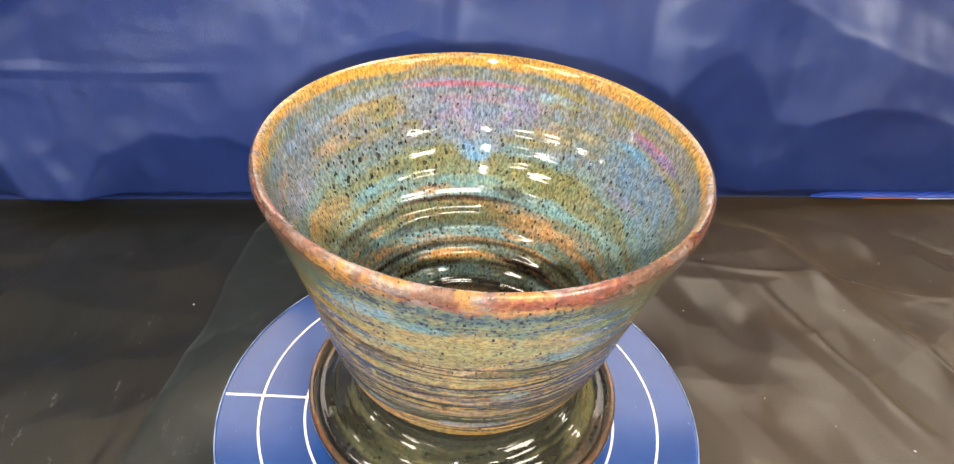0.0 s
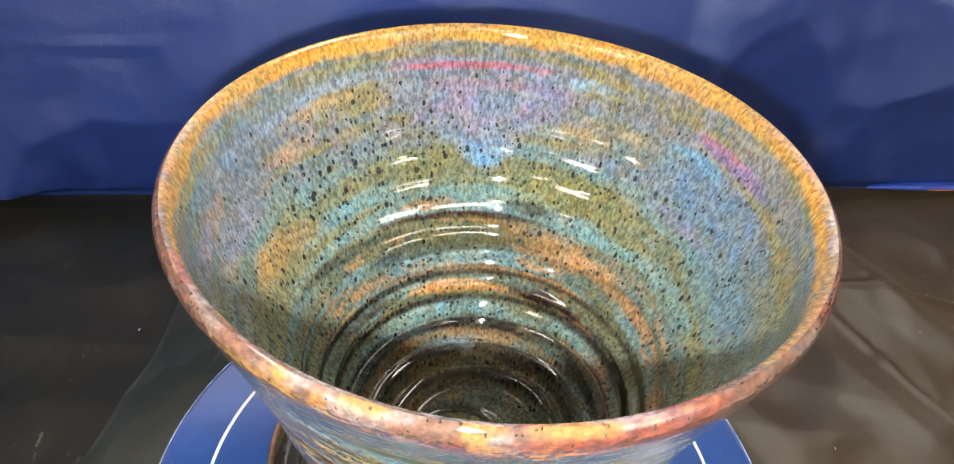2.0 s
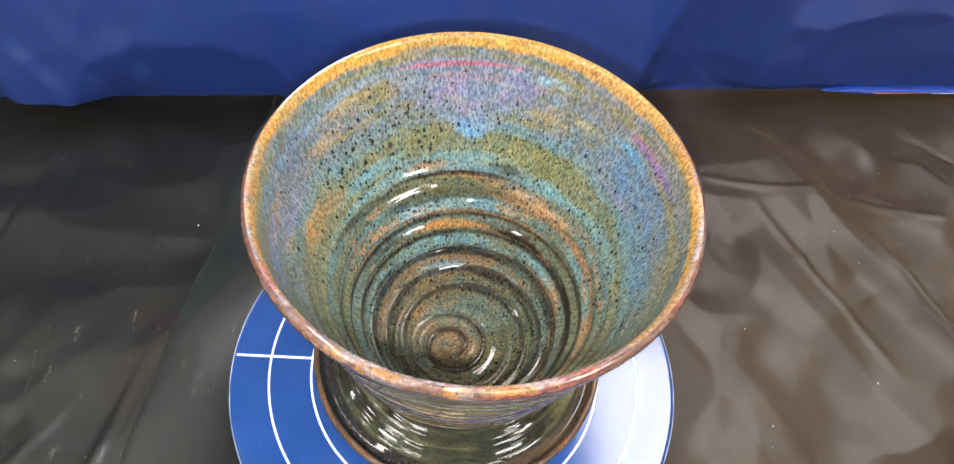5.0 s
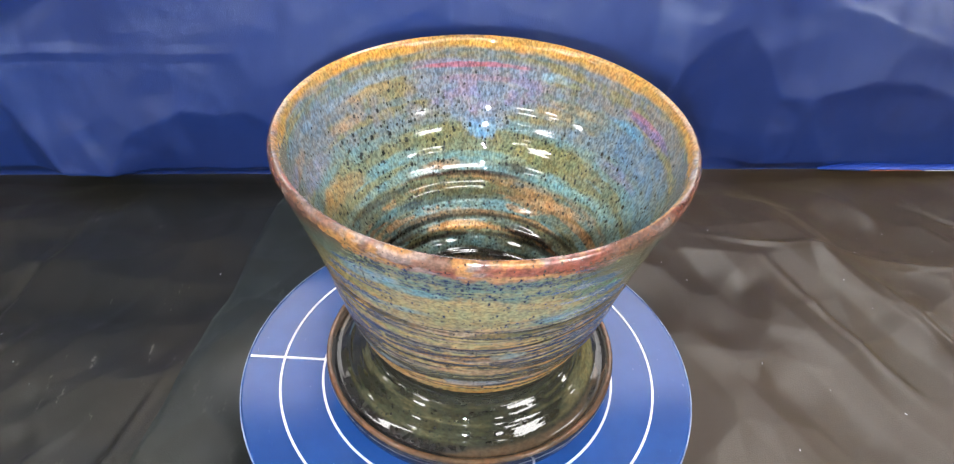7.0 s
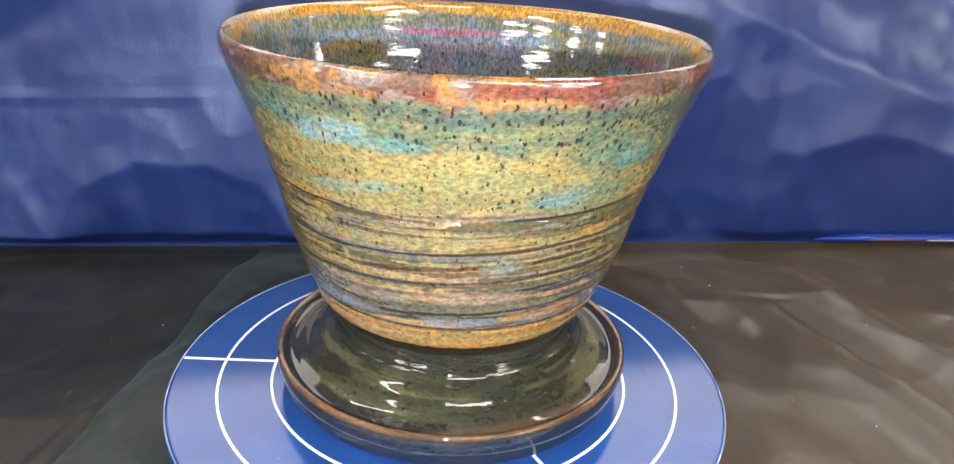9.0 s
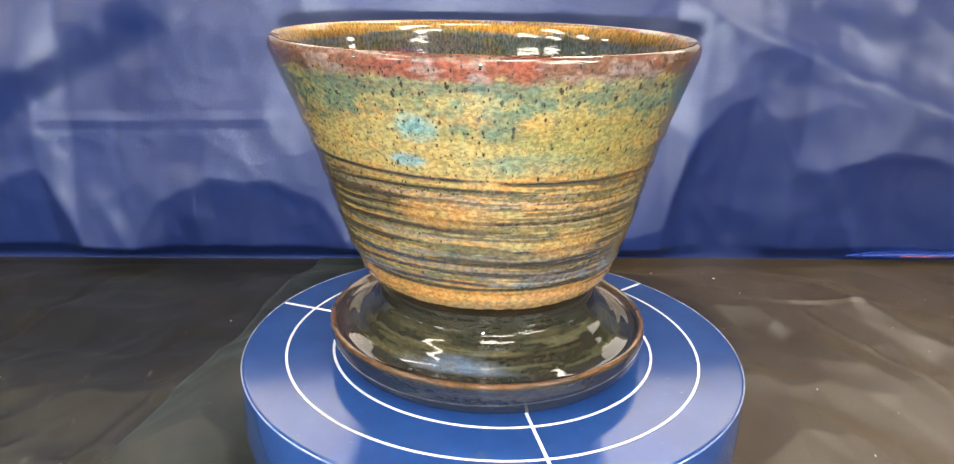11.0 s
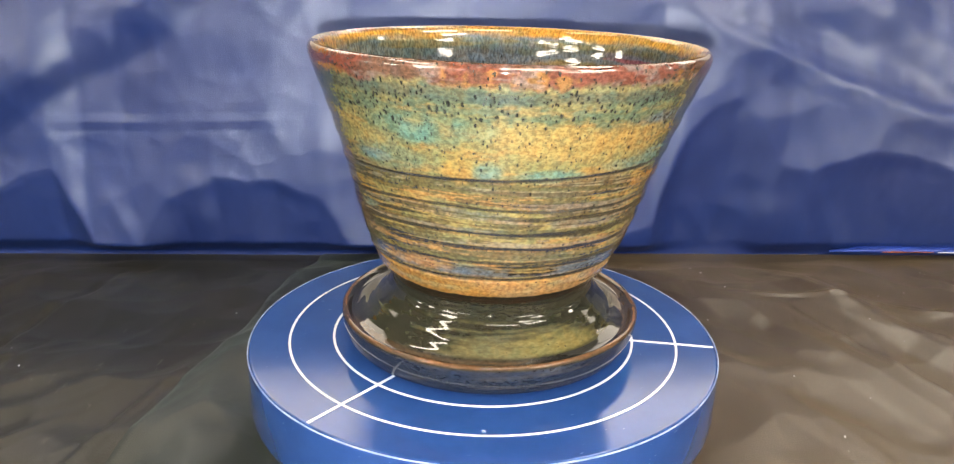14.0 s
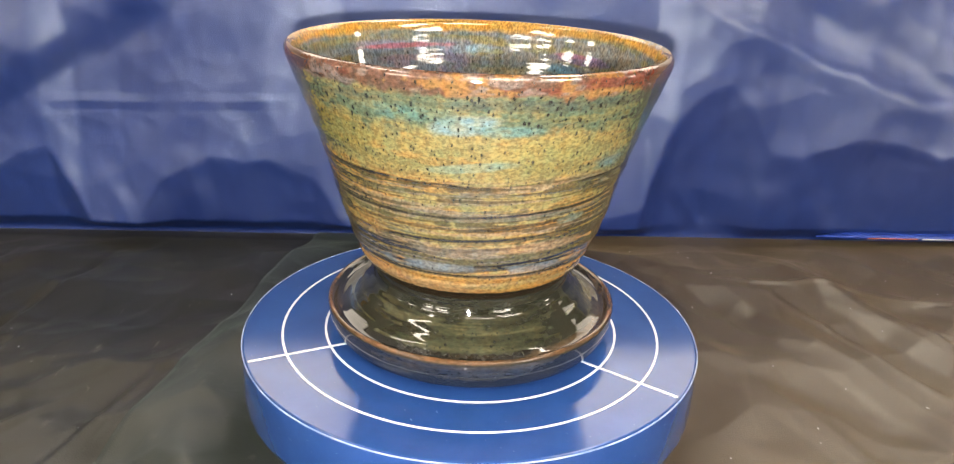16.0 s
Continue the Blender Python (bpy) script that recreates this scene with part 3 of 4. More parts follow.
    c = pools(c, p, z, mix, 1.2, (
        (63, 0.1025, 13, 0.006, (0.16, 0.33, 0.47), 1.0, 0),
        (82, 0.1045, 13, 0.005, (0.2, 0.35, 0.34), 0.95, 0),
        (45, 0.102, 17, 0.004, (0.15, 0.29, 0.29), 0.9, 0),
        (110, 0.0925, 26, 0.0075, (0.33, 0.255, 0.105), 0.85, 0),
        (55, 0.09, 34, 0.0024, (0.17, 0.33, 0.42), 1.0, -4e-05),
        (62, 0.0895, 12, 0.002, (0.2, 0.38, 0.5), 0.9, -4e-05),
        (45, 0.0935, 22, 0.003, (0.125, 0.135, 0.13), 0.75, 0),
        (25, 0.0878, 26, 0.0032, (0.115, 0.185, 0.175), 0.85, 0),
        (142, 0.09, 6, 0.0026, (0.13, 0.25, 0.32), 0.9, 0),
        (146, 0.1005, 6, 0.005, (0.12, 0.25, 0.28), 0.85, 0)))
    c = pools(c, p, z, mix, 1.2, (
        (30, 0.079, 16, 0.0035, (0.42, 0.2, 0.055), 0.8, 0),
        (54, 0.079, 9, 0.004, (0.44, 0.215, 0.055), 0.85, 0),
        (150, 0.072, 18, 0.005, (0.38, 0.19, 0.06), 0.6, 0),
        (28, 0.104, 22, 0.0028, (0.13, 0.155, 0.2), 0.8, 0),
        (30, 0.086, 12, 0.003, (0.1, 0.19, 0.17), 0.8, 0),
        (-54, 0.0985, 6, 0.004, (0.16, 0.31, 0.29), 0.95, 0),
        (-52, 0.1, 20, 0.0065, (0.1, 0.18, 0.145), 0.8, 0),
        (-66, 0.0885, 20, 0.005, (0.11, 0.18, 0.145), 0.75, 0),
        (-42, 0.0865, 5, 0.006, (0.36, 0.225, 0.075), 0.8, 0),
        (-33, 0.0865, 5, 0.004, (0.11, 0.21, 0.2), 0.8, 0)))
    c = pools(c, p, z, mix, 1.2, (
        (-14, 0.0855, 12, 0.0028, (0.11, 0.22, 0.195), 0.85, 0),
        (-5, 0.096, 26, 0.006, (0.33, 0.225, 0.085), 0.7, 0),
        (-71, 0.088, 8, 0.0024, (0.13, 0.22, 0.25), 0.85, 0),
        (-124, 0.105, 11, 0.0038, (0.18, 0.29, 0.36), 0.95, 0.00012),
        (-112, 0.1035, 12, 0.0026, (0.11, 0.2, 0.2), 0.8, 0),
        (-140, 0.108, 16, 0.0035, (0.1, 0.18, 0.16), 0.85, 0),
        (-122, 0.0895, 16, 0.002, (0.15, 0.235, 0.215), 0.85, 0.00014),
        (-95, 0.0965, 26, 0.006, (0.29, 0.235, 0.095), 0.6, 0),
        (-170, 0.0975, 22, 0.008, (0.165, 0.165, 0.055), 0.7, 0),
        (-83, 0.0665, 7, 0.0018, (0.15, 0.2, 0.19), 0.9, 8e-05)))
    c = pools(c, p, z, mix, 1.2, (
        (-92, 0.056, 24, 0.0028, (0.36, 0.22, 0.125), 0.7, 0),
        (-62, 0.048, 20, 0.003, (0.4, 0.215, 0.085), 0.8, 0),
        (-128, 0.0545, 20, 0.0028, (0.235, 0.19, 0.15), 0.7, 0),
        (-168, 0.06, 14, 0.0045, (0.36, 0.2, 0.07), 0.7, 0),
        (-135, 0.0475, 14, 0.002, (0.17, 0.19, 0.21), 0.8, 0),
        (175, 0.09, 20, 0.004, (0.1, 0.17, 0.14), 0.7, 0)))
    # dark line under the plain zone, orange foot band under its groove, dark cove
    line = 0.0838 + 0.002 * np.sin(np.radians(p + 20)) + 0.0010 * (fleecy - 0.5)
    c = lay(c, (1 - smooth(np.abs(z - line), 0.0003, 0.0010)) * smooth(layered(turn * 12, turn * 0, 5, 12, 2) + 0.3 * (mix - 0.5), 0.32, 0.46) * 0.9, (0.030, 0.024, 0.016))
    foot = 1 - smooth(z + 0.0012 * (mix - 0.5), 0.0420, 0.0432)
    c = lay(c, foot * 0.85, (0.40, 0.20, 0.055))
    c = lay(c, foot * smooth(layered(turn * 12, z * 420, 27, 12, 3) + 0.4 * (mix - 0.5), 0.50, 0.64) * 0.6, (0.26, 0.20, 0.085))
    c = lay(c, foot * smooth(layered(turn * 5, z * 60, 28, 5, 2), 0.54, 0.68) * 0.35, (0.30, 0.205, 0.145))
    c = lay(c, (1 - smooth(np.abs(z - 0.0434 + 0.0006 * (fleecy - 0.5)), 0.0004, 0.0011)) * 0.85, (0.045, 0.030, 0.016))
    c = lay(c, 1 - smooth(z + 0.002 * (mix - 0.5), 0.0340, 0.0352), BROWN)
    # the lip
    lip = smooth(z + 0.0040 * (fleecy - 0.5) + 0.004 * (run - 0.5), 0.1145, 0.1172)
    c = lay(c, lip * 0.92, (0.125, 0.058, 0.046))
    c = lay(c, lip * smooth(layered(turn * 9, z * 90, 44, 9, 4) + 0.3 * (mix - 0.5), 0.42, 0.58) * 0.85, (0.17, 0.050, 0.038))
    c = lay(c, lip * smooth(layered(turn * 11, z * 160, 41, 11, 4) + 0.5 * (run - 0.5), 0.58, 0.68) * 0.7, (0.30, 0.155, 0.05))
    c = lay(c, lip * spot(p, z, -86, 0.1160, 15, 0.0024, mix) * 0.6, (0.40, 0.23, 0.075))
    c = lay(c, lip * smooth(layered(turn * 60, z * 300, 43, 60, 3), 0.53, 0.66) * 0.7, (0.21, 0.165, 0.165))
    c = lay(c, smooth(z, 0.1203, 0.1222) * 0.5 * smooth(big, 0.4, 0.6), (0.19, 0.100, 0.075))
    fleck = 0.75 + 0.3 * smooth(z, 0.06, 0.09) + 0.3 * veil - 0.35 * lip + 0.5 * (big - 0.5)
    return c, fleck * smooth(z, 0.035, 0.042)


WIND = (-0.0030, -0.0010)          # the middle of the spiral in the floor, off the axis


def coil(p, r):
    """Radius and turns about the spiral's middle."""
    x, y = r * np.cos(np.radians(p)) - WIND[0], r * np.sin(np.radians(p)) - WIND[1]
    return np.hypot(x, y), np.arctan2(y, x) / (2 * np.pi)


def inner_shape(p, r, z, s):
    spiral = s * 1000 / 8.6 + p / 360
    spiral = spiral + 0.35 * (layered(p / 72, s * 60, 54, 5, 2) - 0.5)
    rings = (np.sin(spiral * 2 * np.pi) + 0.3 * np.sin(spiral * 4 * np.pi + 1)) * (0.35 + 1.2 * layered(p / 45, s * 90, 53, 8, 2))
    wall = smooth(r, 0.017, 0.026) * (1 - smooth(z, 0.106, 0.116)) * (0.24 - 0.23 * smooth(z, 0.085, 0.100) + 1.5 * (1 - smooth(z, 0.040, 0.078)))
    rough = layered(p / 60, s * 160, 51, 6, 2) - 0.5
    q, turns = coil(p, r)
    floor = (1 - smooth(q, 0.015, 0.020)) * smooth(q, 0.001, 0.004)
    well = 1 - smooth(z, 0.030, 0.042)
    return (r + wall * (1 - well) * (0.00055 * rings + 0.0005 * rough),
            z + wall * well * 0.0009 * (rings + 0.6 * rough) + floor * (0.0011 * np.sin((q * 1000 / 8.0 - turns) * 2 * np.pi)))


def inner_paint(p, r, z, s):
    turn = p / 360
    wav = z + 0.004 * (layered(turn * 6, z * 30, 61, 6, 3) - 0.5) - 0.0012 * np.sin(np.radians(p))
    rag = layered(turn * 70, s * 420, 62, 70, 4)
    fleecy = layered(turn * 22, s * 160, 75, 22, 4)
    big = layered(turn * 6, wav * 110, 63, 6, 4)
    band = layered(turn * 4, wav * 190, 64, 4, 3)
    run = layered(turn * 120, z * 130, 65, 120, 3)
    mix = 0.5 + 1.2 * (rag * 0.50 + fleecy * 0.32 + run * 0.18 - 0.5)
    c = np.zeros((*p.shape, 3)) + np.array((0.150, 0.142, 0.075))
    c = lay(c, smooth(band + 0.5 * (mix - 0.5), 0.40, 0.62) * 0.85, (0.130, 0.185, 0.172))
    high = smooth(z + 0.008 * (fleecy - 0.5), 0.082, 0.094)
    c = lay(c, high * 0.6, (0.135, 0.150, 0.148))
    c = lay(c, high * smooth(layered(turn * 6, wav * 170, 66, 6, 3) + 0.3 * (mix - 0.5), 0.50, 0.62) * 0.75, (0.215, 0.165, 0.065))
    c = lay(c, high * smooth(layered(turn * 9, wav * 140, 74, 9, 3) + 0.4 * (run - 0.5), 0.50, 0.66) * 0.6, (0.145, 0.138, 0.165))
    low = 1 - smooth(z + 0.006 * (fleecy - 0.5), 0.062, 0.068)
    c = lay(c, low * 0.6, (0.090, 0.082, 0.042))
    c = lay(c, low * smooth(layered(turn * 5, wav * 230, 67, 5, 3) + 0.4 * (mix - 0.5), 0.52, 0.63) * 0.75, (0.125, 0.180, 0.165))
    c = lay(c, low * smooth(layered(turn * 6, wav * 210, 68, 6, 3) + 0.5 * (mix - 0.5), 0.55, 0.64) * 0.65, (0.30, 0.135, 0.045))
    c = lay(c, (1 - smooth(z + 0.008 * (big - 0.5), 0.022, 0.036)) * 0.65, (0.085, 0.078, 0.040))
    c = pools(c, p, z, mix, 1.25, (
        (57, 0.0775, 27, 0.0072, (0.175, 0.155, 0.06), 0.95, -8e-05),
        (103, 0.084, 16, 0.005, (0.165, 0.15, 0.062), 0.85, 0),
        (28, 0.07, 20, 0.0045, (0.165, 0.15, 0.06), 0.7, 0),
        (128, 0.0765, 15, 0.003, (0.13, 0.225, 0.24), 0.85, -5e-05),
        (88, 0.0735, 22, 0.0024, (0.14, 0.235, 0.22), 0.8, 0),
        (40, 0.0685, 24, 0.0024, (0.13, 0.22, 0.21), 0.75, -0.0001),
        (12, 0.071, 22, 0.004, (0.13, 0.205, 0.2), 0.7, 0),
        (105, 0.0705, 12, 0.0022, (0.26, 0.135, 0.06), 0.8, 0),
        (92, 0.0665, 34, 0.0016, (0.045, 0.02, 0.012), 0.95, 2e-05),
        (140, 0.0645, 24, 0.0024, (0.03, 0.026, 0.015), 0.8, 5e-05)))
    c = pools(c, p, z, mix, 1.25, (
        (68, 0.07, 8, 0.0022, (0.03, 0.03, 0.022), 0.8, 0),
        (92, 0.06, 40, 0.004, (0.085, 0.08, 0.038), 0.8, 0),
        (122, 0.057, 8, 0.002, (0.035, 0.045, 0.055), 0.9, 0),
        (96, 0.0445, 21, 0.0019, (0.46, 0.19, 0.045), 1.0, 0),
        (98, 0.05, 40, 0.0022, (0.3, 0.15, 0.06), 0.75, 0),
        (44, 0.06, 20, 0.0022, (0.4, 0.2, 0.09), 0.9, -0.00012),
        (14, 0.059, 15, 0.0024, (0.38, 0.19, 0.09), 0.8, 0),
        (52, 0.05, 18, 0.0018, (0.36, 0.17, 0.06), 0.8, 0),
        (36, 0.044, 12, 0.0018, (0.34, 0.14, 0.05), 0.8, 0),
        (50, 0.0445, 23, 0.003, (0.03, 0.014, 0.009), 1.0, 0)))
    c = pools(c, p, z, mix, 1.25, (
        (8, 0.044, 26, 0.0027, (0.025, 0.013, 0.009), 0.9, 0),
        (-25, 0.043, 20, 0.0024, (0.025, 0.014, 0.01), 0.8, 0),
        (140, 0.0455, 18, 0.0024, (0.03, 0.018, 0.011), 0.8, 4e-05),
        (150, 0.049, 14, 0.002, (0.32, 0.15, 0.06), 0.7, 0),
        (98, 0.0385, 34, 0.0022, (0.14, 0.225, 0.215), 0.9, 0),
        (30, 0.0395, 22, 0.0016, (0.13, 0.2, 0.19), 0.7, 0),
        (78, 0.0335, 42, 0.0023, (0.028, 0.017, 0.011), 1.0, 0),
        (12, 0.033, 24, 0.0023, (0.025, 0.017, 0.012), 0.9, 0),
        (-30, 0.032, 22, 0.002, (0.028, 0.018, 0.012), 0.7, 0),
        (150, 0.0345, 24, 0.0019, (0.03, 0.02, 0.013), 0.8, 0)))
    c = pools(c, p, z, mix, 1.25, (
        (102, 0.0275, 22, 0.002, (0.13, 0.2, 0.22), 0.8, 0),
        (60, 0.0255, 22, 0.0016, (0.028, 0.02, 0.014), 0.9, 0),
        (15, 0.025, 26, 0.0016, (0.028, 0.02, 0.014), 0.85, 0),
        (165, 0.0805, 10, 0.006, (0.36, 0.185, 0.06), 0.85, 0),
        (150, 0.0775, 7, 0.005, (0.3, 0.165, 0.07), 0.6, 0),
        (180, 0.102, 11, 0.0035, (0.33, 0.16, 0.075), 0.7, 0),
        (172, 0.093, 18, 0.0045, (0.2, 0.165, 0.225), 0.7, 0),
        (198, 0.103, 18, 0.005, (0.16, 0.185, 0.34), 0.75, 0),
        (196, 0.085, 20, 0.006, (0.2, 0.17, 0.2), 0.6, 0),
        (143, 0.0985, 9, 0.0032, (0.36, 0.21, 0.11), 0.75, 0)))
    c = pools(c, p, z, mix, 1.25, (
        (130, 0.1065, 14, 0.0026, (0.34, 0.2, 0.08), 0.7, 0),
        (150, 0.1085, 22, 0.0022, (0.17, 0.21, 0.27), 0.7, 0),
        (124, 0.1105, 16, 0.0022, (0.19, 0.22, 0.28), 0.7, 0),
        (72, 0.1045, 9, 0.0024, (0.34, 0.21, 0.09), 0.7, 0),
        (58, 0.0955, 13, 0.0024, (0.29, 0.19, 0.08), 0.65, 0),
        (48, 0.0995, 14, 0.002, (0.3, 0.2, 0.09), 0.6, 0),
        (66, 0.1095, 13, 0.0026, (0.2, 0.28, 0.33), 0.8, 0),
        (42, 0.09, 22, 0.0035, (0.13, 0.17, 0.22), 0.7, -0.0001),
        (12, 0.096, 26, 0.0085, (0.11, 0.16, 0.225), 0.8, 0),
        (-8, 0.086, 22, 0.008, (0.11, 0.165, 0.205), 0.7, 0)))
    c = pools(c, p, z, mix, 1.25, (
        (20, 0.086, 14, 0.003, (0.15, 0.14, 0.22), 0.7, 0),
        (-30, 0.1, 14, 0.005, (0.2, 0.17, 0.075), 0.6, 0),
        (24, 0.1035, 11, 0.0026, (0.11, 0.23, 0.32), 0.8, 0)))
    # the wedge-shaped run at the back
    edge = np.abs(around(p, 88) + 4 * smooth(0.10 - z, 0, 0.02)) - 25 * np.clip((z - 0.0795) / 0.024, 0, 1) ** 0.9 + 9 * (run - 0.5) + 8 * (rag - 0.5)
    wedge = (1 - smooth(edge, -3, 3)) * smooth(z, 0.0775, 0.082) * (1 - smooth(z, 0.112, 0.1155))
    c = lay(c, wedge * 0.8, (0.165, 0.172, 0.200))
    c = lay(c, wedge * smooth(fleecy + 0.5 * (run - 0.5), 0.44, 0.62) * 0.65, (0.195, 0.140, 0.205))
    c = lay(c, wedge * (1 - smooth(z + 0.006 * (run - 0.5), 0.081, 0.092)) * 0.75, (0.13, 0.28, 0.43))
    c = lay(c, spot(p, z, 91, 0.1112, 20, 0.0013, rag) * 0.95, (0.32, 0.095, 0.11))
    c = lay(c, spot(p, z, 88, 0.1055, 15, 0.0016, mix) * 0.5, (0.24, 0.13, 0.17))
    c = lay(c, spot(p, z, 15, 0.1085, 15, 0.0026, mix) * 0.85, (0.19, 0.12, 0.22))
    c = lay(c, spot(p, z, 20, 0.1100, 9, 0.0013, rag) * 0.7, (0.30, 0.11, 0.15))
    c = c * (0.70 + 0.40 * run + 0.10 * smooth(0.085 - z, 0, 0.02))[..., None]
    # shade painted into the hollows between the throwing rings low down
    ring_shade = np.sin((s * 1000 / 8.6 + turn) * 2 * np.pi)
    c = lay(c, smooth(ring_shade + 1.4 * (big - 0.5) + 0.9 * (mix - 0.5), 0.25, 0.90) * (1 - smooth(z, 0.048, 0.060)) * smooth(r, 0.016, 0.024) * 0.85, (0.024, 0.018, 0.012))
    # brown spiral in the floor
    q, turns = coil(p, r)
    wind = np.sin((q * 1000 / 8.0 - turns) * 2 * np.pi)
    c = lay(c, (1 - smooth(q + 0.006 * (mix - 0.5), 0.007, 0.014)) * 0.6, (0.18, 0.095, 0.042))
    c = lay(c, spot(p, z, 140, 0.0195, 30, 0.0016, mix) * 0.55, (0.22, 0.12, 0.045))
    c = lay(c, smooth(-wind, 0.30, 0.85) * (1 - smooth(q, 0.014, 0.018)) * smooth(q, 0.003, 0.006) * 0.9, BROWN)
    # golden inside of the lip
    lip = smooth(z + 0.0050 * (fleecy - 0.5) + 0.0012 * (run - 0.5), 0.1166, 0.1196)
    c = lay(c, lip, GOLD)
    c = lay(c, lip * smooth(layered(turn * 14, z * 160, 71, 14, 3), 0.52, 0.66) * 0.5, (0.27, 0.15, 0.06))
    top = smooth(r + 0.0014 * (mix - 0.5), 0.0731, 0.0742) * lip
    face = smooth(np.abs(around(p, 88)), 50, 120)
    c = lay(c, top * (0.15 + 0.80 * face), (0.125, 0.075, 0.070))
    c = lay(c, top * smooth(layered(turn * 24, z * 90, 72, 24, 4), 0.46, 0.6) * (0.1 + 0.6 * face), (0.27, 0.075, 0.060))
    c = lay(c, top * smooth(layered(turn * 16, z * 90, 73, 16, 4), 0.57, 0.66) * 0.5, (0.38, 0.19, 0.05))
    c = lay(c, top * smooth(layered(turn * 70, s * 300, 76, 70, 3), 0.52, 0.64) * 0.6 * face, (0.24, 0.20, 0.20))
    fleck = 1.2 + 0.5 * (big - 0.5) - 0.25 * smooth(z, 0.085, 0.10) - 0.5 * smooth(z, 0.106, 0.114) + 0.25 * spot(p, z, 125, 0.09, 30, 0.02, mix)
    return c, fleck


def foot_shape(p, r, z, s):
    top = (1 - smooth(r, 0.055, 0.058)) * smooth(z, 0.009, 0.011)
    return r + 0.00009 * np.sin((z * 1000 / 3.2 + p / 360) * 2 * np.pi) * top + 0.0006 * (layered(p / 90, z * 40, 81, 4, 2) - 0.5), z + 0.0005 * (layered(p / 45, s * 20, 82, 8, 2) - 0.5) * smooth(z, 0.004, 0.01)


def foot_paint(p, r, z, s):
    turn = p / 360
    rag = layered(turn * 36, s * 500, 91, 36, 4)
    big = layered(turn * 6, s * 90, 92, 6, 4)
    c = np.zeros((*p.shape, 3)) + np.array((0.022, 0.020, 0.012))
    cove = (1 - smooth(z + 0.004 * (big - 0.5), 0.0190, 0.0240)) * (1 - smooth(r, 0.0530, 0.0548)) * smooth(z, 0.009, 0.011)
    c = lay(c, cove * smooth(big * 0.7 + rag * 0.3, 0.44, 0.60) * 0.8, (0.052, 0.048, 0.023))
    c = lay(c, cove * smooth(layered(turn * 9, s * 620, 95, 9, 3) + 0.3 * (rag - 0.5), 0.52, 0.64) * 0.55, (0.105, 0.088, 0.042))
    c = lay(c, cove * smooth(layered(turn * 7, s * 500, 96, 7, 3) + 0.3 * (rag - 0.5), 0.54, 0.64) * 0.6, (0.020, 0.017, 0.010))
    c = lay(c, cove * spot(p, z, 0, 0.013, 26, 0.006, rag) * 0.9, (0.15, 0.115, 0.04))
    c = lay(c, cove * spot(p, z, -30, 0.012, 20, 0.006, rag) * 0.7, (0.12, 0.095, 0.04))
    c = lay(c, spot(p, z, 150, 0.012, 25, 0.006, rag) * cove * 0.7, SLATE)
    groove = smooth(r, 0.054, 0.0565) * (1 - smooth(r, 0.0600, 0.0608)) * smooth(z, 0.008, 0.0095)
    c = lay(c, groove * 0.85, (0.020, 0.017, 0.016))
    c = lay(c, groove * smooth(layered(turn * 9, s * 160, 93, 9, 3), 0.50, 0.62) * 0.6, (0.10, 0.055, 0.025))
    rim = smooth(r, 0.0603, 0.0612) * smooth(z, 0.0125, 0.0138)
    c = lay(c, rim * (0.55 + 0.45 * smooth(rag, 0.4, 0.6)), (0.13, 0.058, 0.026))
    outside = (1 - smooth(z, 0.0118, 0.0130)) * smooth(s, 0.034, 0.036)
    c = lay(c, outside, (0.018, 0.021, 0.030))
    c = lay(c, outside * smooth(layered(turn * 6, z * 300, 94, 6, 3), 0.55, 0.68) * 0.35, (0.07, 0.05, 0.035))
    return c, 1.1 * cove * (0.5 + 0.5 * smooth(big, 0.3, 0.6))


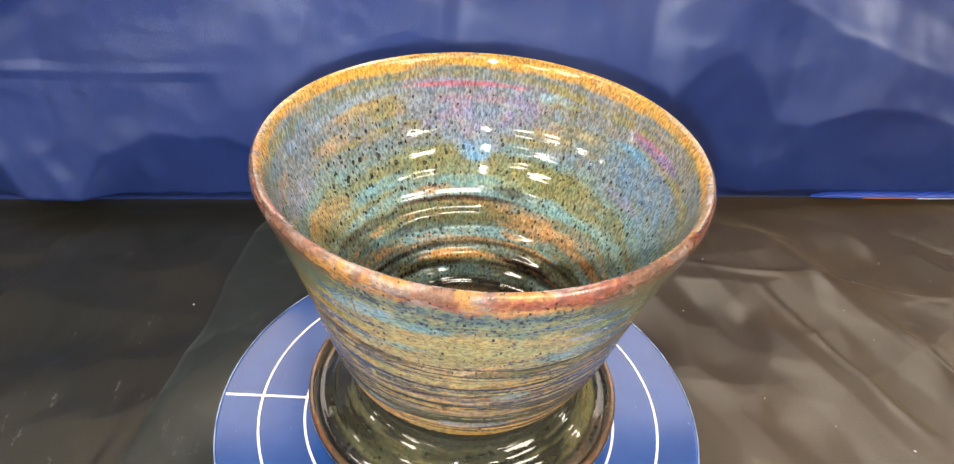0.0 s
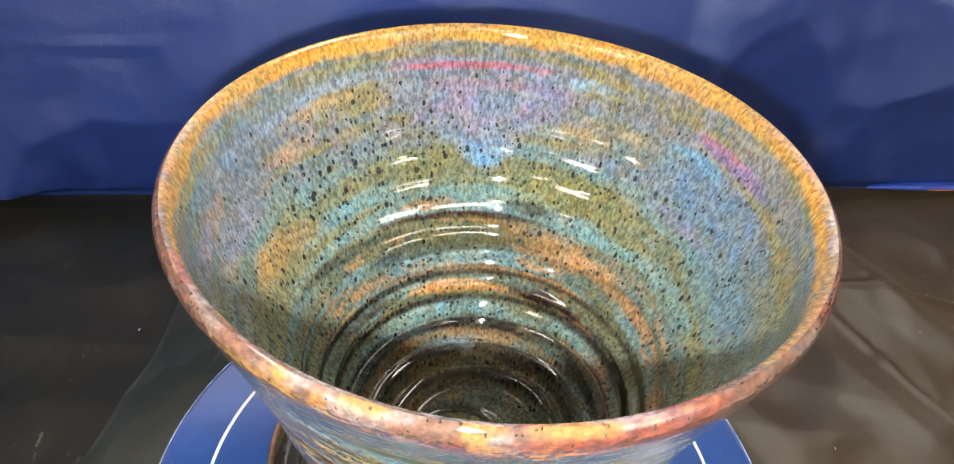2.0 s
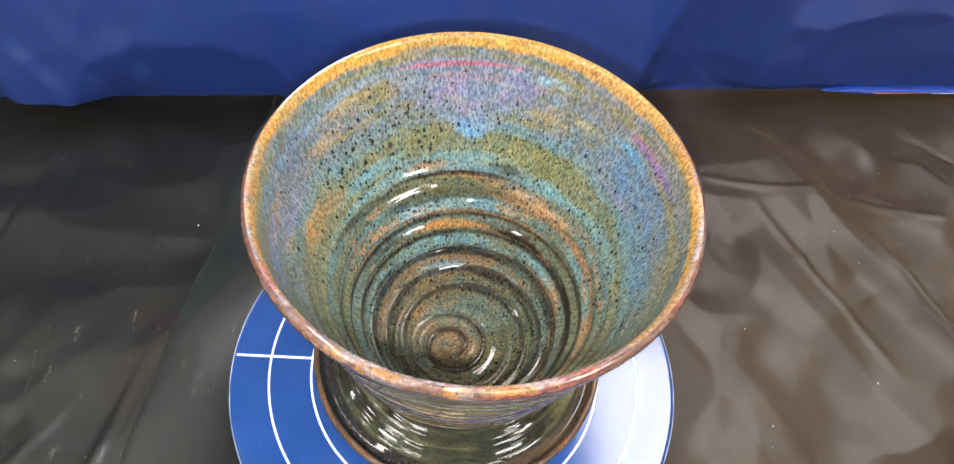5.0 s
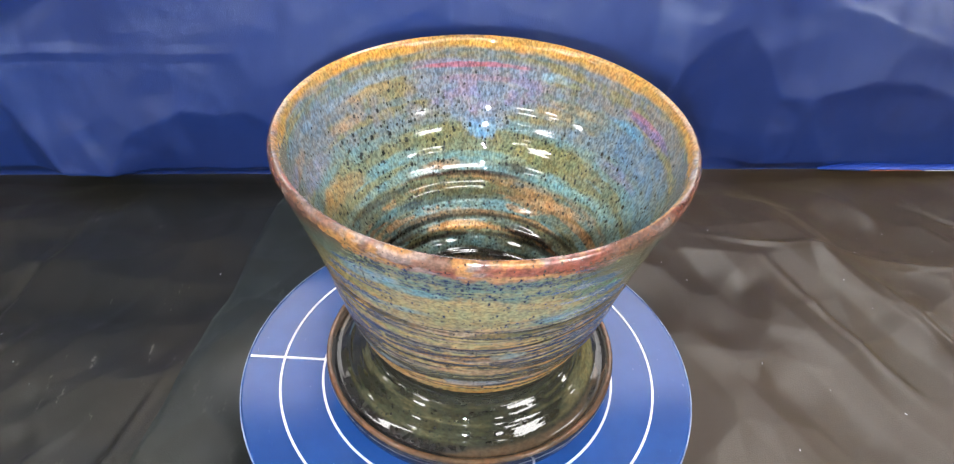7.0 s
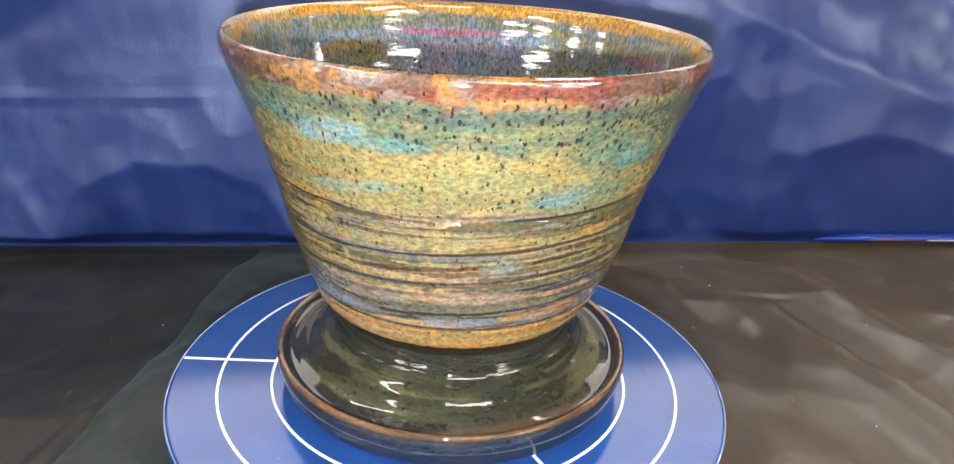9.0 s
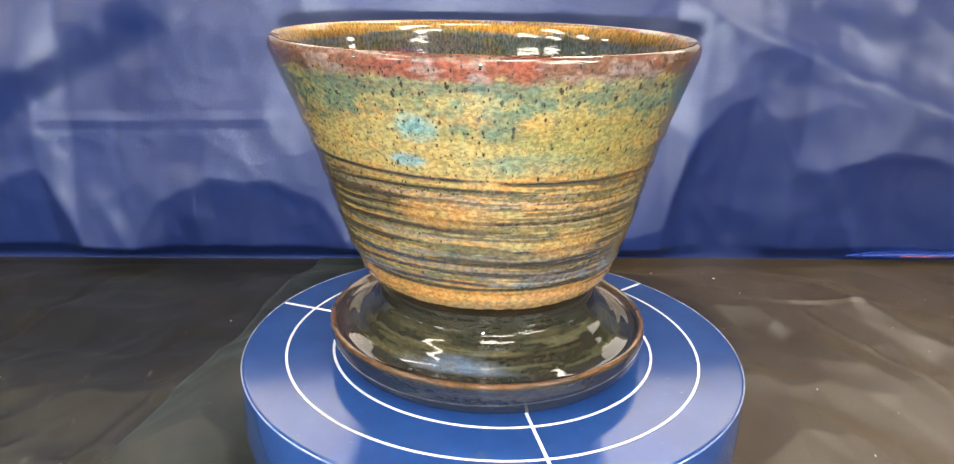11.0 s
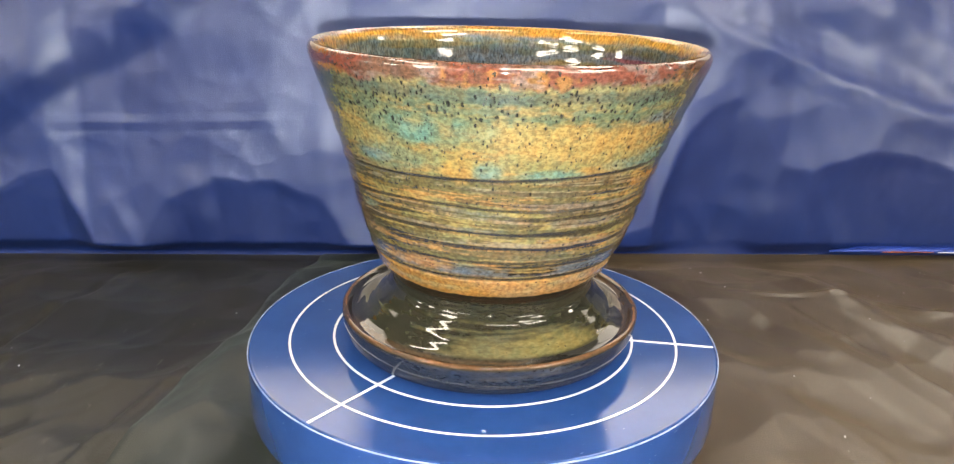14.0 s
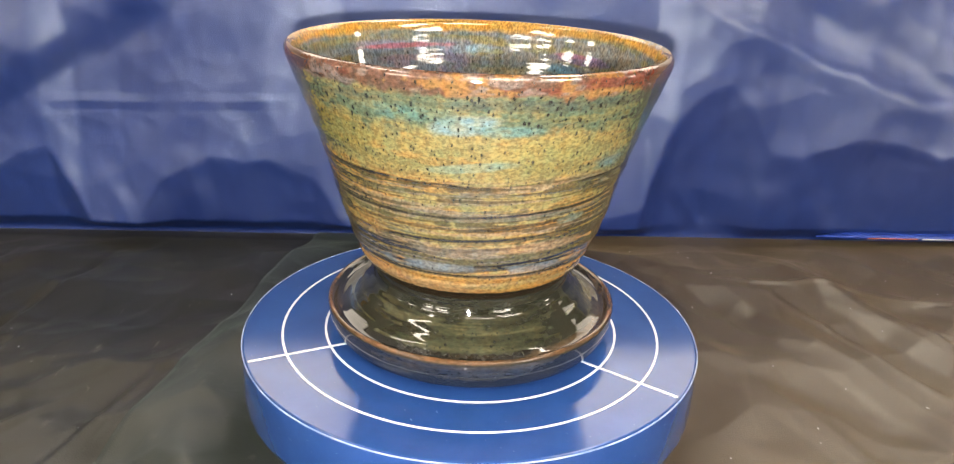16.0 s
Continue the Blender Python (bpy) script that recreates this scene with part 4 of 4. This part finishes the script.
def glazed_pot():
    pot = tagged(new("flower_pot"), "glossy handmade stoneware pot with attached saucer, mottled ochre and teal glaze", "pot")
    turned("bowl_outside", [(0.0425, 0.0300), (0.0440, 0.0325), (0.0464, 0.0340), (0.0486, 0.0366), (0.0502, 0.0412), (0.0513, 0.0436), (0.0541, 0.0500), (0.0572, 0.0600), (0.0602, 0.0715),
                            (0.0646, 0.0850), (0.0694, 0.0990), (0.0738, 0.1100), (0.0758, 0.1155), (0.0768, 0.1182), (0.0771, 0.1204), (0.0763, 0.1222), (0.0750, 0.1227)],
           300, 900, outer_shape, outer_paint, pot, "ochre, teal and brown banded outer glaze with a rust lip", GLAZE_OUTSIDE, np.array((0.94, 0.86, 0.72)))
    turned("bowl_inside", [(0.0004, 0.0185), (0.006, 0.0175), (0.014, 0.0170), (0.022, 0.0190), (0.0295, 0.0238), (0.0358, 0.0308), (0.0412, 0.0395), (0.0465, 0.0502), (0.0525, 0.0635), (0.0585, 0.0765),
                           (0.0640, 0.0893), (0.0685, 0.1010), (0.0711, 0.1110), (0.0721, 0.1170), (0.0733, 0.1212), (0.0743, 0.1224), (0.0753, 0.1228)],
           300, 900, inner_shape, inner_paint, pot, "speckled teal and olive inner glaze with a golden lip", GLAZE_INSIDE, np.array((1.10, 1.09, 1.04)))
    turned("saucer", [(0.0426, 0.0318), (0.0420, 0.0285), (0.0422, 0.0255), (0.0436, 0.0226), (0.0460, 0.0200), (0.0490, 0.0176), (0.0516, 0.0150), (0.0532, 0.0134), (0.0550, 0.0124), (0.0586, 0.0108), (0.0602, 0.0132),
                      (0.0614, 0.0144), (0.0627, 0.0140), (0.0632, 0.0124), (0.0627, 0.0085), (0.0614, 0.0045), (0.0598, 0.0016), (0.0580, 0.0004), (0.0540, 0.0004), (0.0005, 0.0006)],
           170, 600, foot_shape, foot_paint, pot, "dark brown glazed saucer foot", GLAZE_FOOT)
    return pot


# ---- the phone that films, with its torch lit ----
def phone():
    ob = tagged(new("smartphone"), "black smartphone with its torch lit", "phone")
    part("body", box((0.158, 0.074, 0.008), (0.045, -0.022, 0.020), 0.003), BLACK_PLASTIC, ob)
    part("torch", lathe([(0.0003, 0.0125), (0.0035, 0.0125), (0.0038, 0.014), (0.0038, 0.0162), (0.0003, 0.0162)], 24), LED, ob, "lit white torch").matrix_basis = pose(TORCH[0], TORCH[1], 0)
    return ob


room()
for row in LAMPS:
    ceiling_light(*row)
# unseen glow panels, added for the pale reflection on the disc
for x in (-1.15, 0.55, 2.25):
    ceiling_light(x, 1.98, 0, 1.62, 1.45, ADDED_PANEL)
table()
table_cloths()
backdrop()
lint()
tape()
DISC = turntable()
POT = glazed_pot()
PHONE = phone()


def motions():
    walk(DISC, [(t, pose(0, 0, -TABLE_Z, 0, 0, a)) for t, a in SPIN])
    walk(POT, [(t, pose(0, 0, 0.0006, 0, 0, a)) for t, a in SPIN])
    walk(PHONE, ROWS)


motions()
